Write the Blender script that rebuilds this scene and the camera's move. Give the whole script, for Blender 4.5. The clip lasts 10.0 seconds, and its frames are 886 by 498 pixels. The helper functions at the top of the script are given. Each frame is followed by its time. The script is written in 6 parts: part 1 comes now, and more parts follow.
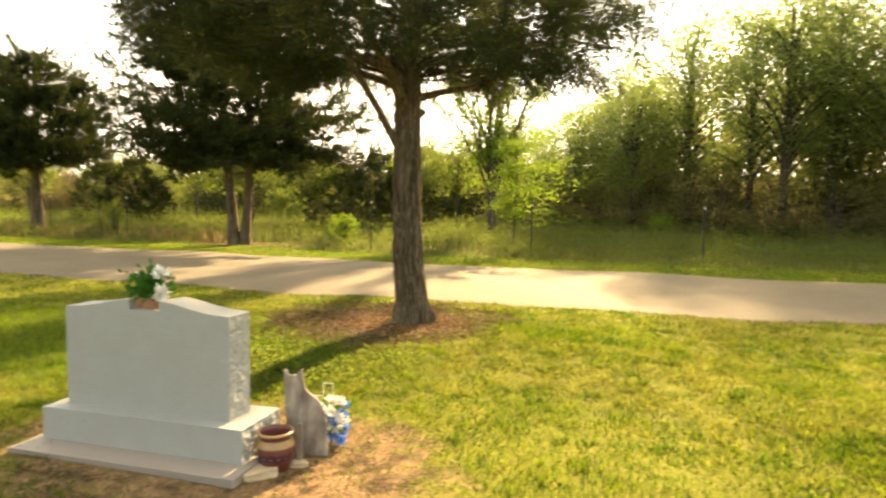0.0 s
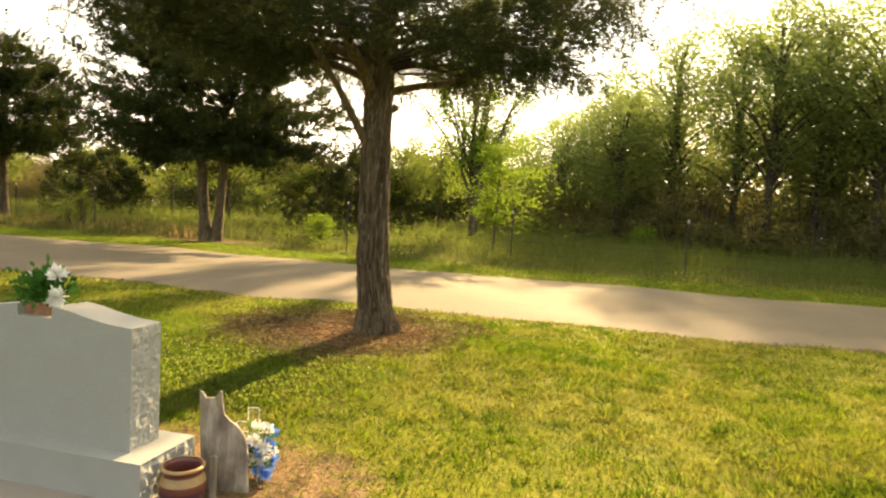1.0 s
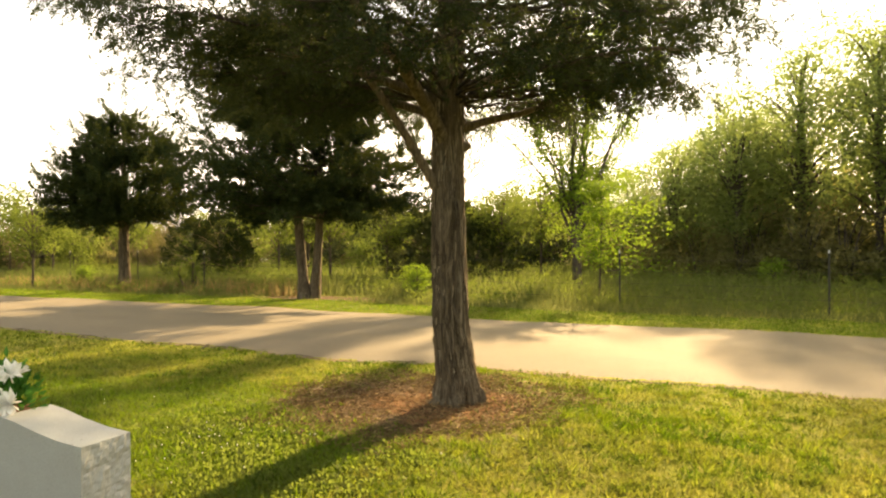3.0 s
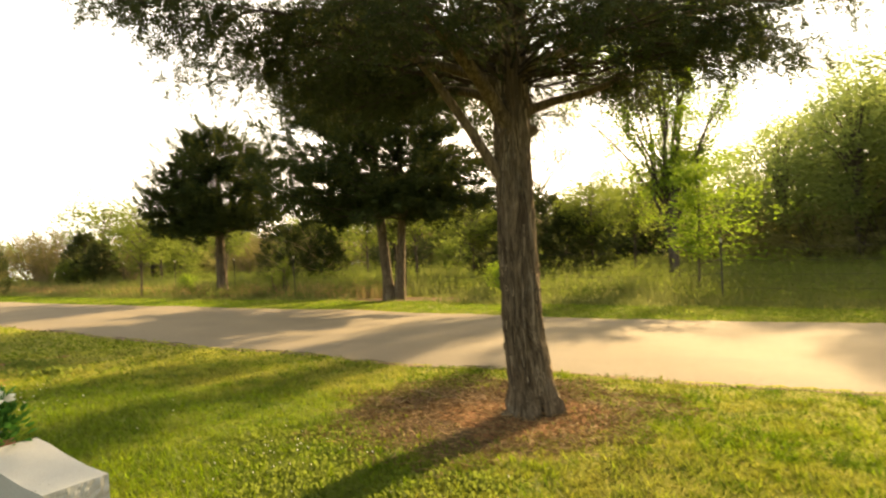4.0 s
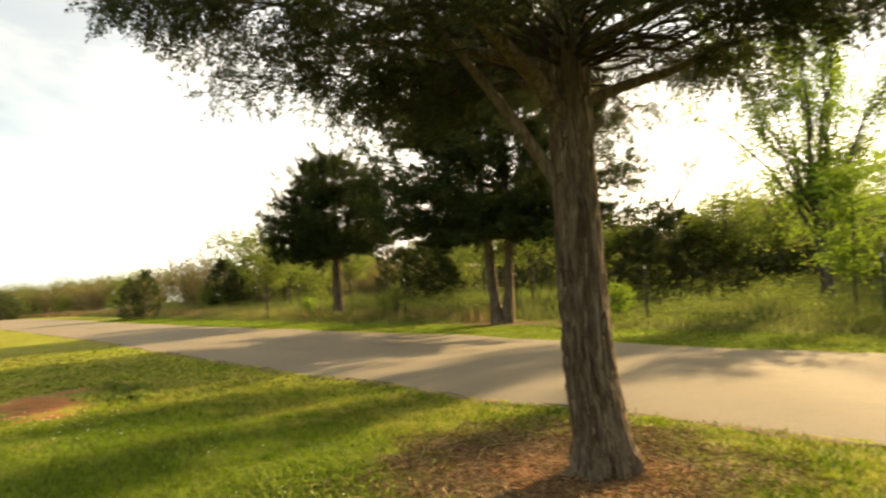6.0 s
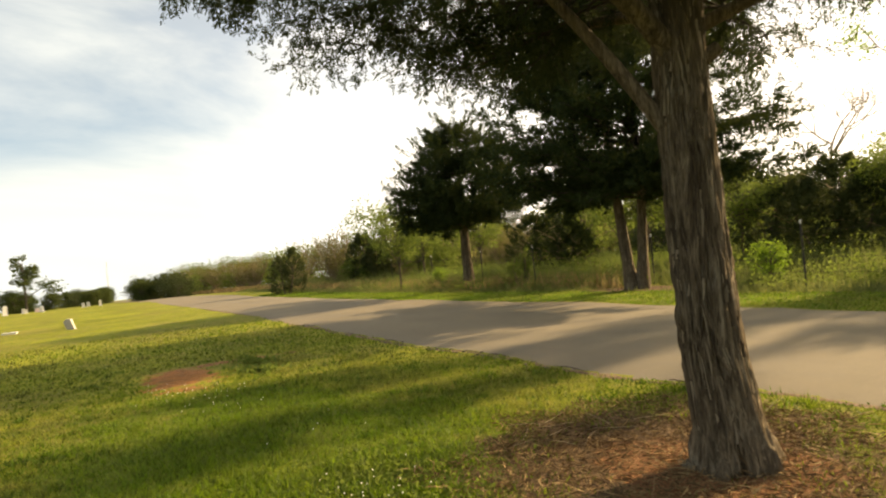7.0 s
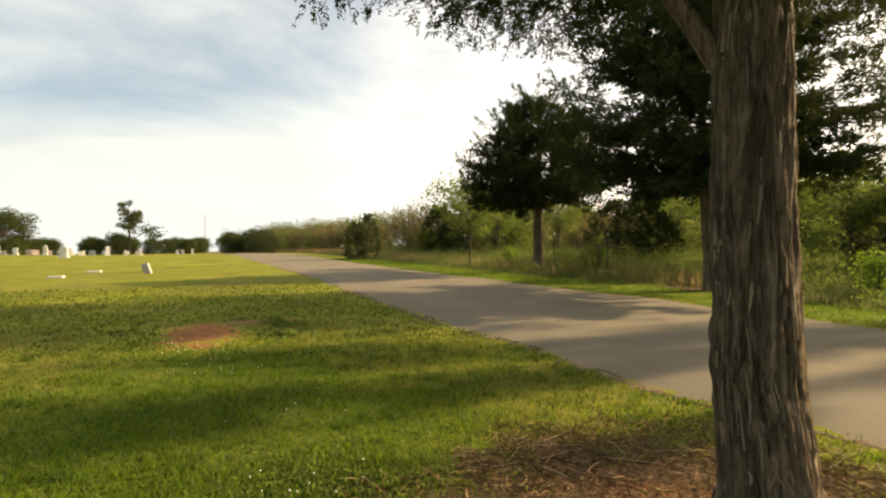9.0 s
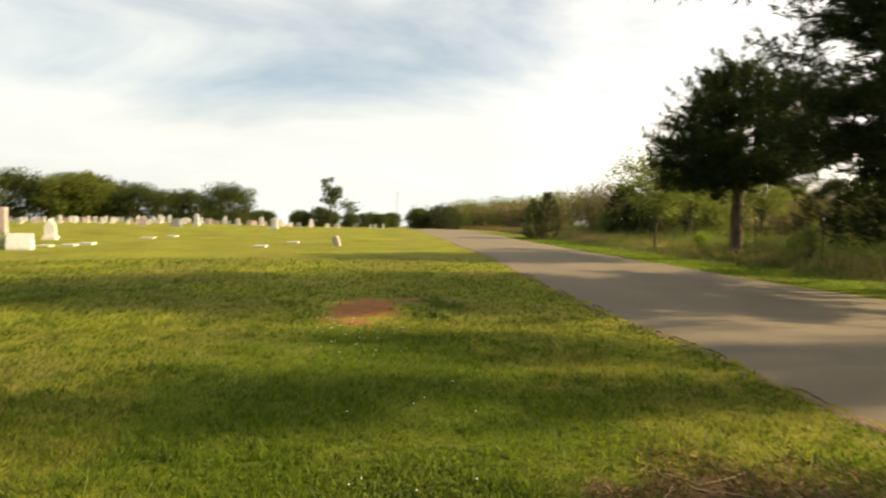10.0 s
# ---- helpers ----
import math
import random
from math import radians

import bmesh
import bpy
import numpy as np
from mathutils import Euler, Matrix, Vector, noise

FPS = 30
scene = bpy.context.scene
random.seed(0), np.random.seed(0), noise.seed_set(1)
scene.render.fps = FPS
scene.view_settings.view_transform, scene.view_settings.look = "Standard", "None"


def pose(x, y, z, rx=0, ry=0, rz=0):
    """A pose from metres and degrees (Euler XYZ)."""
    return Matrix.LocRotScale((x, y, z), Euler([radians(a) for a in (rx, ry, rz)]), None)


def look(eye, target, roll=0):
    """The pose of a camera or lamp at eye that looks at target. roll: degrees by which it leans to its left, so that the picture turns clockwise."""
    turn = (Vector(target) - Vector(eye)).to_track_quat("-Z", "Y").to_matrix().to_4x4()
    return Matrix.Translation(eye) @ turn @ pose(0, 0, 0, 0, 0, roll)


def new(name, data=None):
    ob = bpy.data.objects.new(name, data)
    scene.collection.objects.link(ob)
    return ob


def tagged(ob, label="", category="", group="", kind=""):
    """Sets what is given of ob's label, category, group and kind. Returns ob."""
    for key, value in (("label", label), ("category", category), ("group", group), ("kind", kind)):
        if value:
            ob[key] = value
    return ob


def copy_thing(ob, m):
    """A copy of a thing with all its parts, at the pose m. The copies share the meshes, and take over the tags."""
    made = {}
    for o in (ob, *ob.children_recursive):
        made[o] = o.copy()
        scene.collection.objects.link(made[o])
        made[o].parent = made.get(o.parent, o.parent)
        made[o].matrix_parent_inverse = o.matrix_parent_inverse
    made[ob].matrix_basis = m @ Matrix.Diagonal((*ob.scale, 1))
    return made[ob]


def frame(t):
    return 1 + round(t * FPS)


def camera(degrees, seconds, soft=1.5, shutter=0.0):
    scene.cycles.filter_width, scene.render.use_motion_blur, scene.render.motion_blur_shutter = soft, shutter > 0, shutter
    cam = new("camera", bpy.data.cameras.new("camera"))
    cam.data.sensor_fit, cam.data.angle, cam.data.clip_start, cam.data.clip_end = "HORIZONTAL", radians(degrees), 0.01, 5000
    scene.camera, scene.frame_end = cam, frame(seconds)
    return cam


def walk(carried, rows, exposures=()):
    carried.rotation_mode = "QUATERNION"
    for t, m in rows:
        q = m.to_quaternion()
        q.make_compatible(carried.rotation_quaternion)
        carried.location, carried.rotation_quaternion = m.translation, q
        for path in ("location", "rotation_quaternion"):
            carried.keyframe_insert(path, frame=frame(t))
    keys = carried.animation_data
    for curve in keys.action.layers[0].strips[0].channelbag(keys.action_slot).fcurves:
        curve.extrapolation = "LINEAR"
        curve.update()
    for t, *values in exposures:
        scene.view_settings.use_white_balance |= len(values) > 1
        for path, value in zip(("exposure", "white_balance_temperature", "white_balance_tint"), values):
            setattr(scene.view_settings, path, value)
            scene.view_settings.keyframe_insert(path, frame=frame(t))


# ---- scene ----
cam = camera(69.7, 10.0, 2.1, 0.3)
METRES, EYE, TILT, LEAN, TURN = 5.769, 1.5, 0.0, 0.0, 0.0
ROWS = [
    (0.0, 0.0, 0.0, 0.0, 0.07, -4.46, -0.91),
    (0.3, 0.0249, 0.0227, 0.0011, -4.98, -4.52, -1.49),
    (0.5, 0.0363, 0.039, 0.0017, -6.53, -3.93, -1.53),
    (0.7, 0.0363, 0.0561, -0.0019, -3.67, -3.84, -0.82),
    (1.0, 0.031, 0.0882, -0.0015, -1.21, -4.04, -3.1),
    (1.3, 0.0267, 0.1114, 0.0033, 1.31, -4.51, -5.25),
    (1.5, 0.026, 0.1288, 0.0043, 2.07, -4.59, -5.84),
    (1.7, 0.0343, 0.1412, 0.0006, 1.59, -4.3, -5.63),
    (2.0, 0.0505, 0.1709, 0.002, -0.9, -4.08, -3.89),
    (2.3, 0.0627, 0.1916, 0.0036, 1.31, -1.8, -2.1),
    (2.5, 0.0639, 0.2068, 0.0064, 4.0, -0.96, -1.43),
    (2.7, 0.0672, 0.2237, 0.0054, 6.2, 0.0, -0.76),
    (3.8, 0.0857, 0.3308, 0.0063, 13.86, -1.27, 2.24),
    (4.0, 0.0947, 0.3483, 0.0039, 16.64, -0.24, 2.61),
    (4.2, 0.1021, 0.3622, 0.006, 19.26, 0.96, 3.56),
    (4.5, 0.1146, 0.3839, 0.0029, 19.88, 2.33, 4.34),
    (4.8, 0.1189, 0.4207, 0.0002, 13.25, 2.01, 2.95),
    (5.0, 0.1251, 0.4433, 0.0011, 11.02, 1.34, 2.43),
    (5.2, 0.1291, 0.4604, 0.0015, 9.02, 0.81, 3.0),
    (5.5, 0.1427, 0.4872, -0.0044, 14.65, 0.7, 3.65),
    (5.8, 0.1464, 0.5156, -0.002, 22.55, 1.93, 3.1),
    (6.0, 0.1536, 0.5342, -0.0045, 28.53, 2.35, 3.34),
    (6.2, 0.1522, 0.554, -0.0028, 32.17, 2.4, 3.41),
    (7.3, 0.165, 0.6596, -0.0089, 43.3, 0.08, 5.72),
    (7.5, 0.1661, 0.6752, -0.0099, 44.41, 0.44, 5.19),
    (7.8, 0.1613, 0.697, -0.0127, 43.07, 0.74, 4.77),
    (8.0, 0.1589, 0.7126, -0.0139, 41.55, 0.36, 3.36),
    (8.2, 0.1467, 0.7332, -0.0137, 43.04, 0.04, 1.1),
    (8.5, 0.1356, 0.7656, -0.0136, 43.99, -0.48, -0.31),
    (8.8, 0.1333, 0.7981, -0.0191, 45.85, -0.9, -0.36),
    (9.0, 0.1325, 0.8204, -0.0227, 48.69, -1.19, 0.51),
    (9.2, 0.1275, 0.8435, -0.0228, 50.63, -1.25, 0.48),
    (9.5, 0.1139, 0.8778, -0.021, 55.77, -1.41, 2.45),
    (9.7, 0.0995, 0.8978, -0.02, 58.99, -1.99, 2.76),
    (10.0, 0.0733, 0.9266, -0.0185, 65.24, -3.17, -0.78),
]
walk(cam, [(t, pose(0, 0, EYE, TILT, LEAN, TURN) @ pose(METRES * x, METRES * y, METRES * z, 90 + pitch, roll, yaw)) for t, x, y, z, yaw, pitch, roll in ROWS],
     [(0.0, 2.38, 10000, 15), (1.0, 2.08, 9900, 15), (2.5, 2.14, 9900, 15), (4.5, 2.0, 9900, 15), (5.5, 1.92, 9700, 14), (6.2, 1.62, 9100, 13), (7.5, 1.29, 8300, 14), (8.0, 1.17, 8200, 14), (8.6, 1.24, 8200, 14), (10.0, 1.26, 8150, 14)])

# ---- world, sun ----
SUN_AZ, SUN_EL = 21.5, 25.5          # degrees to the right of +y, degrees above the horizon
sun_way = Vector((math.sin(radians(SUN_AZ)) * math.cos(radians(SUN_EL)), math.cos(radians(SUN_AZ)) * math.cos(radians(SUN_EL)), math.sin(radians(SUN_EL))))
sun = new("sun", bpy.data.lights.new("sun", "SUN"))
sun.data.energy, sun.data.angle, sun.data.color = 5.0, radians(1.2), (1.0, 0.83, 0.56)
sun.matrix_world = look((0, 0, 60), Vector((0, 0, 60)) - sun_way)

world = bpy.data.worlds.new("world")
scene.world = world
world.use_nodes = True
wn, wl = world.node_tree.nodes, world.node_tree.links
wn.clear()
sky = wn.new("ShaderNodeTexSky")
sky.sky_type, sky.sun_disc = "NISHITA", False
sky.sun_elevation, sky.sun_rotation = radians(SUN_EL), radians(SUN_AZ)
sky.air_density, sky.dust_density, sky.ozone_density = 1.0, 0.4, 5.0
w_co = wn.new("ShaderNodeTexCoord")
w_map = wn.new("ShaderNodeMapping")
w_map.inputs["Scale"].default_value = (1.0, 1.0, 3.6)
w_noise = wn.new("ShaderNodeTexNoise")
w_noise.inputs["Scale"].default_value, w_noise.inputs["Detail"].default_value, w_noise.inputs["Roughness"].default_value = 1.7, 8.0, 0.56
w_noise.inputs["Distortion"].default_value = 0.5
w_ramp = wn.new("ShaderNodeValToRGB")
w_ramp.color_ramp.elements[0].position, w_ramp.color_ramp.elements[1].position = 0.40, 0.70
w_ramp.color_ramp.elements[0].color = (0.44, 0.44, 0.44, 1)
w_mix = wn.new("ShaderNodeMixRGB")
w_near = wn.new("ShaderNodeVectorMath")
w_near.operation = "DOT_PRODUCT"
w_near.inputs[1].default_value = sun_way
w_glow = wn.new("ShaderNodeMapRange")
w_glow.inputs["From Min"].default_value, w_glow.inputs["From Max"].default_value = 0.15, 0.95
w_cloud = wn.new("ShaderNodeMixRGB")
w_cloud.inputs[1].default_value = (9.2, 10.7, 11.7, 1)          # thin cloud away from the sun
w_cloud.inputs[2].default_value = (27.0, 26.6, 25.0, 1)          # and round it
wl.new(w_co.outputs["Generated"], w_near.inputs[0])
wl.new(w_near.outputs["Value"], w_glow.inputs["Value"])
wl.new(w_glow.outputs[0], w_cloud.inputs[0])
w_puff = wn.new("ShaderNodeMapRange")
w_puff.inputs["From Min"].default_value, w_puff.inputs["From Max"].default_value = 0.3, 0.7
w_puff.inputs["To Min"].default_value, w_puff.inputs["To Max"].default_value = 0.86, 1.08
w_body = wn.new("ShaderNodeMixRGB")
w_body.blend_type = "MULTIPLY"
w_body.inputs[0].default_value = 1.0
wl.new(w_cloud.outputs[0], w_body.inputs[1])
wl.new(w_puff.outputs[0], w_body.inputs[2])
wl.new(w_body.outputs[0], w_mix.inputs[2])
w_bg = wn.new("ShaderNodeBackground")
w_bg.inputs["Strength"].default_value = 0.04
w_out = wn.new("ShaderNodeOutputWorld")
wl.new(w_co.outputs["Generated"], w_map.inputs["Vector"])
wl.new(w_map.outputs[0], w_noise.inputs["Vector"])
wl.new(w_noise.outputs["Fac"], w_ramp.inputs[0])
wl.new(w_noise.outputs["Fac"], w_puff.inputs["Value"])
w_sep = wn.new("ShaderNodeSeparateXYZ")
w_low = wn.new("ShaderNodeMapRange")
w_low.inputs["From Min"].default_value, w_low.inputs["From Max"].default_value = 0.27, 0.13
w_sway = wn.new("ShaderNodeMath")
w_sway.operation = "MULTIPLY_ADD"
w_sway.inputs[1].default_value = -0.22
w_max = wn.new("ShaderNodeMath")
w_max.operation = "MAXIMUM"
wl.new(w_co.outputs["Generated"], w_sep.inputs[0])
wl.new(w_noise.outputs["Fac"], w_sway.inputs[0])
w_sway_add = wn.new("ShaderNodeMath")
w_sway_add.operation = "ADD"
w_sway_add.inputs[1].default_value = 0.11
wl.new(w_sep.outputs["Z"], w_sway_add.inputs[0])
wl.new(w_sway_add.outputs[0], w_sway.inputs[2])
wl.new(w_sway.outputs[0], w_low.inputs["Value"])
wl.new(w_low.outputs[0], w_max.inputs[0])
wl.new(w_ramp.outputs["Color"], w_max.inputs[1])
wl.new(w_max.outputs[0], w_mix.inputs[0])
w_tint = wn.new("ShaderNodeMixRGB")
w_tint.blend_type = "MULTIPLY"
w_tint.inputs[0].default_value = 1.0
w_tint.inputs[2].default_value = (0.88, 1.45, 1.60, 1)
wl.new(sky.outputs[0], w_tint.inputs[1])
wl.new(w_tint.outputs[0], w_mix.inputs[1])
wl.new(w_mix.outputs[0], w_bg.inputs["Color"])
wl.new(w_bg.outputs[0], w_out.inputs[0])


# ---- materials ----
class Mat:
    """A node material and short ways to add nodes to it."""

    def __init__(self, name, rough=0.8, spec=0.3, metal=0.0):
        self.m = bpy.data.materials.new(name)
        self.m.use_nodes = True
        self.n, self.l = self.m.node_tree.nodes, self.m.node_tree.links
        self.b = self.n["Principled BSDF"]
        self.b.inputs["Roughness"].default_value = rough
        self.b.inputs["Specular IOR Level"].default_value = spec
        self.b.inputs["Metallic"].default_value = metal
        self.co = self.n.new("ShaderNodeTexCoord").outputs["Object"]

    def noise(self, scale, detail=4.0, rough=0.55, stretch=(1, 1, 1), seed=0.0, warp=0.0):
        mp = self.n.new("ShaderNodeMapping")
        mp.inputs["Scale"].default_value = stretch
        mp.inputs["Location"].default_value = (seed, seed * 0.7, seed * 1.3)
        self.l.new(self.co, mp.inputs["Vector"])
        nz = self.n.new("ShaderNodeTexNoise")
        nz.inputs["Scale"].default_value, nz.inputs["Detail"].default_value, nz.inputs["Roughness"].default_value = scale, detail, rough
        nz.inputs["Distortion"].default_value = warp
        self.l.new(mp.outputs[0], nz.inputs["Vector"])
        return nz.outputs["Fac"]

    def ramp(self, fac, *stops):
        r = self.n.new("ShaderNodeValToRGB")
        e = r.color_ramp.elements
        while len(e) < len(stops):
            e.new(0.5)
        for k, (p, c) in zip(e, stops):
            k.position = p
            k.color = (*c, 1) if isinstance(c, tuple) else (c, c, c, 1)
        self.l.new(fac, r.inputs[0])
        return r.outputs["Color"]

    def mix(self, fac, a, b, kind="MIX"):
        x = self.n.new("ShaderNodeMixRGB")
        x.blend_type = kind
        for s, v in zip(x.inputs, (fac, a, b)):
            if isinstance(v, (int, float)):
                s.default_value = v if s.type == "VALUE" else (v, v, v, 1)
            elif isinstance(v, tuple):
                s.default_value = (*v, 1)
            else:
                self.l.new(v, s)
        return x.outputs[0]

    def math(self, op, a, b=0.0):
        x = self.n.new("ShaderNodeMath")
        x.operation = op
        for s, v in zip(x.inputs, (a, b)):
            if isinstance(v, (int, float)):
                s.default_value = v
            else:
                self.l.new(v, s)
        return x.outputs[0]

    def colour(self, c):
        if isinstance(c, tuple):
            self.b.inputs["Base Color"].default_value = (*c, 1)
        else:
            self.l.new(c, self.b.inputs["Base Color"])
        return self

    def bump(self, h, strength=0.5, dist=0.01):
        x = self.n.new("ShaderNodeBump")
        x.inputs["Strength"].default_value, x.inputs["Distance"].default_value = strength, dist
        self.l.new(h, x.inputs["Height"])
        self.l.new(x.outputs[0], self.b.inputs["Normal"])
        return self

    def island(self):
        return self.n.new("ShaderNodeNewGeometry").outputs["Random Per Island"]


def leaf_mat(name, dark, mid, light, through_colour, clear=0.45, gloss=0.07):
    """Foliage: varied by island and by large patches, lit through from behind."""
    k = Mat(name, rough=0.72, spec=gloss)
    patch = k.ramp(k.noise(0.9, 3), (0.3, 0.0), (0.7, 1.0))
    fac = k.math("ADD", k.math("MULTIPLY", k.island(), 0.65), k.math("MULTIPLY", patch, 0.35))
    col = k.ramp(fac, (0.1, dark), (0.5, mid), (0.95, light))
    k.colour(col)
    tr = k.n.new("ShaderNodeBsdfTranslucent")
    k.l.new(k.mix(0.75, col, through_colour), tr.inputs["Color"])
    ms = k.n.new("ShaderNodeMixShader")
    ms.inputs[0].default_value = clear
    k.l.new(k.b.outputs[0], ms.inputs[1])
    k.l.new(tr.outputs[0], ms.inputs[2])
    k.l.new(ms.outputs[0], k.n["Material Output"].inputs["Surface"])
    return k.m


M_CEDAR = leaf_mat("cedar_foliage", (0.012, 0.022, 0.009), (0.024, 0.040, 0.014), (0.05, 0.062, 0.02), (0.07, 0.09, 0.02), 0.2)
M_BUSH = leaf_mat("bush_foliage", (0.022, 0.032, 0.014), (0.036, 0.048, 0.02), (0.054, 0.068, 0.028), (0.09, 0.11, 0.035), 0.28, 0.04)
M_SPRAY = leaf_mat("cedar_spray", (0.012, 0.021, 0.011), (0.024, 0.036, 0.016), (0.045, 0.056, 0.022), (0.095, 0.12, 0.035), 0.22)
M_OAK = leaf_mat("dark_leaf", (0.06, 0.078, 0.026), (0.10, 0.12, 0.042), (0.15, 0.165, 0.062), (0.26, 0.36, 0.11), 0.6)
M_UNDER = leaf_mat("shaded_leaf", (0.066, 0.072, 0.03), (0.115, 0.116, 0.05), (0.17, 0.16, 0.072), (0.30, 0.29, 0.11), 0.55)
M_FAR = leaf_mat("far_leaf", (0.02, 0.033, 0.010), (0.04, 0.056, 0.016), (0.07, 0.085, 0.025), (0.10, 0.125, 0.03), 0.3)
M_FARGOLD = leaf_mat("far_spring_leaf", (0.048, 0.072, 0.014), (0.085, 0.112, 0.021), (0.125, 0.145, 0.030), (0.2, 0.22, 0.05), 0.4)
M_GREEN = leaf_mat("green_leaf", (0.038, 0.06, 0.013), (0.066, 0.098, 0.021), (0.105, 0.135, 0.032), (0.19, 0.25, 0.05), 0.5)
M_SPRING = leaf_mat("spring_leaf", (0.062, 0.12, 0.016), (0.11, 0.185, 0.025), (0.165, 0.235, 0.036), (0.24, 0.37, 0.045), 0.42)
M_OLIVE = leaf_mat("olive_twig_leaf", (0.055, 0.058, 0.02), (0.095, 0.092, 0.03), (0.14, 0.13, 0.05), (0.17, 0.165, 0.04), 0.4)
def blob(k, x, y, rx, ry, turn=0.0, wobble=0.5, seed=0.0):
    """1 inside an uneven oval on the ground, 0 outside."""
    mp = k.n.new("ShaderNodeMapping")
    mp.vector_type = "TEXTURE"
    mp.inputs["Location"].default_value = (x, y, 0)
    mp.inputs["Rotation"].default_value = (0, 0, radians(turn))
    mp.inputs["Scale"].default_value = (rx, ry, 1e6)
    k.l.new(k.co, mp.inputs["Vector"])
    ln = k.n.new("ShaderNodeVectorMath")
    ln.operation = "LENGTH"
    k.l.new(mp.outputs[0], ln.inputs[0])
    d = k.math("ADD", ln.outputs["Value"], k.math("MULTIPLY", k.math("SUBTRACT", k.noise(2.6, 6, 0.7, (1, 1, 1), seed), 0.5), wobble * 2.2))
    return k.ramp(d, (0.72, 1.0), (1.12, 0.0))


MULCH = (-0.78, 7.63, 1.52, 1.42, 0.0)          # bare ring under the near tree: x, y, half axes, turn
GRAVE = (-1.35, 3.62, 1.62, 1.05, -10.0)
CLAY = (-8.3, 8.12, 1.45, 0.56, -22.0)
LUSH_SHADE = (-3.6, 6.6, 3.6, 1.9, -10.0)          # greener grass, with shade of the trees across the lane in its colour
DRY_RING = (-5.9, 19.75, 2.7, 0.8, -10.0)          # dry litter under the twin-trunked tree
CLAY_B = (-8.95, 9.3, 1.2, 0.19, 62.0)


def grass_mat(name, green, bright, dry, dry_share):
    """Lawn blades: green, brighter and dried patches at two scales, lit through from behind."""
    k = Mat(name, rough=0.6, spec=0.2)
    wide, close = k.noise(0.5, 4, 0.6, (1, 1, 1), 11), k.noise(3.4, 4, 0.6, (1, 1, 1), 6)
    f = k.math("ADD", k.math("MULTIPLY", wide, 0.55), k.math("MULTIPLY", close, 0.45))
    col = k.mix(k.ramp(close, (0.36, 0.0), (0.64, 1.0)), green, bright)
    col = k.mix(k.math("MULTIPLY", k.ramp(f, (0.46, 0.0), (0.60, 1.0)), dry_share), col, dry)
    # greener blades in this oval, part grass tone, part painted tree shade
    col = k.mix(k.math("MULTIPLY", blob(k, *LUSH_SHADE, 0.8, 15), 0.75), col, k.mix(close, (0.040, 0.080, 0.006), (0.092, 0.136, 0.010)))
    col = k.mix(1.0, col, k.ramp(k.island(), (0.0, 0.42), (1.0, 1.5)), "MULTIPLY")
    k.colour(col)
    tr = k.n.new("ShaderNodeBsdfTranslucent")
    k.l.new(k.mix(1.0, col, (1.85, 1.95, 1.6), "MULTIPLY"), tr.inputs["Color"])
    ms = k.n.new("ShaderNodeMixShader")
    ms.inputs[0].default_value = 0.45
    k.l.new(k.b.outputs[0], ms.inputs[1])
    k.l.new(tr.outputs[0], ms.inputs[2])
    k.l.new(ms.outputs[0], k.n["Material Output"].inputs["Surface"])
    return k.m


M_LAWN = grass_mat("lawn_blades", (0.034, 0.065, 0.005), (0.094, 0.124, 0.010), (0.138, 0.112, 0.038), 0.6)
M_VERGE = grass_mat("verge_blades", (0.052, 0.096, 0.008), (0.092, 0.145, 0.014), (0.15, 0.15, 0.035), 0.45)
M_TUFT = grass_mat("tuft_blades", (0.04, 0.075, 0.006), (0.10, 0.134, 0.012), (0.155, 0.134, 0.04), 0.5)
M_TALL = leaf_mat("tall_grass_blade", (0.052, 0.074, 0.022), (0.096, 0.12, 0.04), (0.165, 0.158, 0.072), (0.16, 0.19, 0.06), 0.45, 0.06)
M_STRAW = leaf_mat("dry_straw", (0.06, 0.042, 0.022), (0.18, 0.122, 0.055), (0.37, 0.275, 0.14), (0.30, 0.23, 0.11), 0.35, 0.08)


M_LITTER = leaf_mat("mulch_shred", (0.04, 0.025, 0.014), (0.14, 0.09, 0.045), (0.36, 0.26, 0.135), (0.14, 0.09, 0.04), 0.1, 0.05)


def bark_mat(name, lo, mid, hi, scale=1.0):
    k = Mat(name, rough=0.92, spec=0.12)
    strip = k.noise(15 * scale, 6, 0.66, (1, 1, 0.11), 0.0, 1.3)
    fine = k.noise(62 * scale, 5, 0.65, (1, 1, 0.12), 3, 0.8)
    patch = k.noise(2.2, 4, 0.6, (1, 1, 0.45), 7)
    f = k.math("ADD", k.math("MULTIPLY", strip, 0.6), k.math("MULTIPLY", fine, 0.4))
    c = k.ramp(f, (0.36, lo), (0.48, mid), (0.66, hi))
    c = k.mix(k.ramp(patch, (0.38, 0.0), (0.68, 0.6)), c, tuple(v * 1.12 for v in mid))
    c = k.mix(k.math("MULTIPLY", k.ramp(k.noise(5, 4, 0.6, (1, 1, 0.3), 13), (0.55, 0.0), (0.75, 0.4)), k.ramp(fine, (0.45, 0.0), (0.6, 1.0))), c, (0.30, 0.30, 0.25))
    k.colour(c).bump(f, 0.9, 0.03)
    return k.m


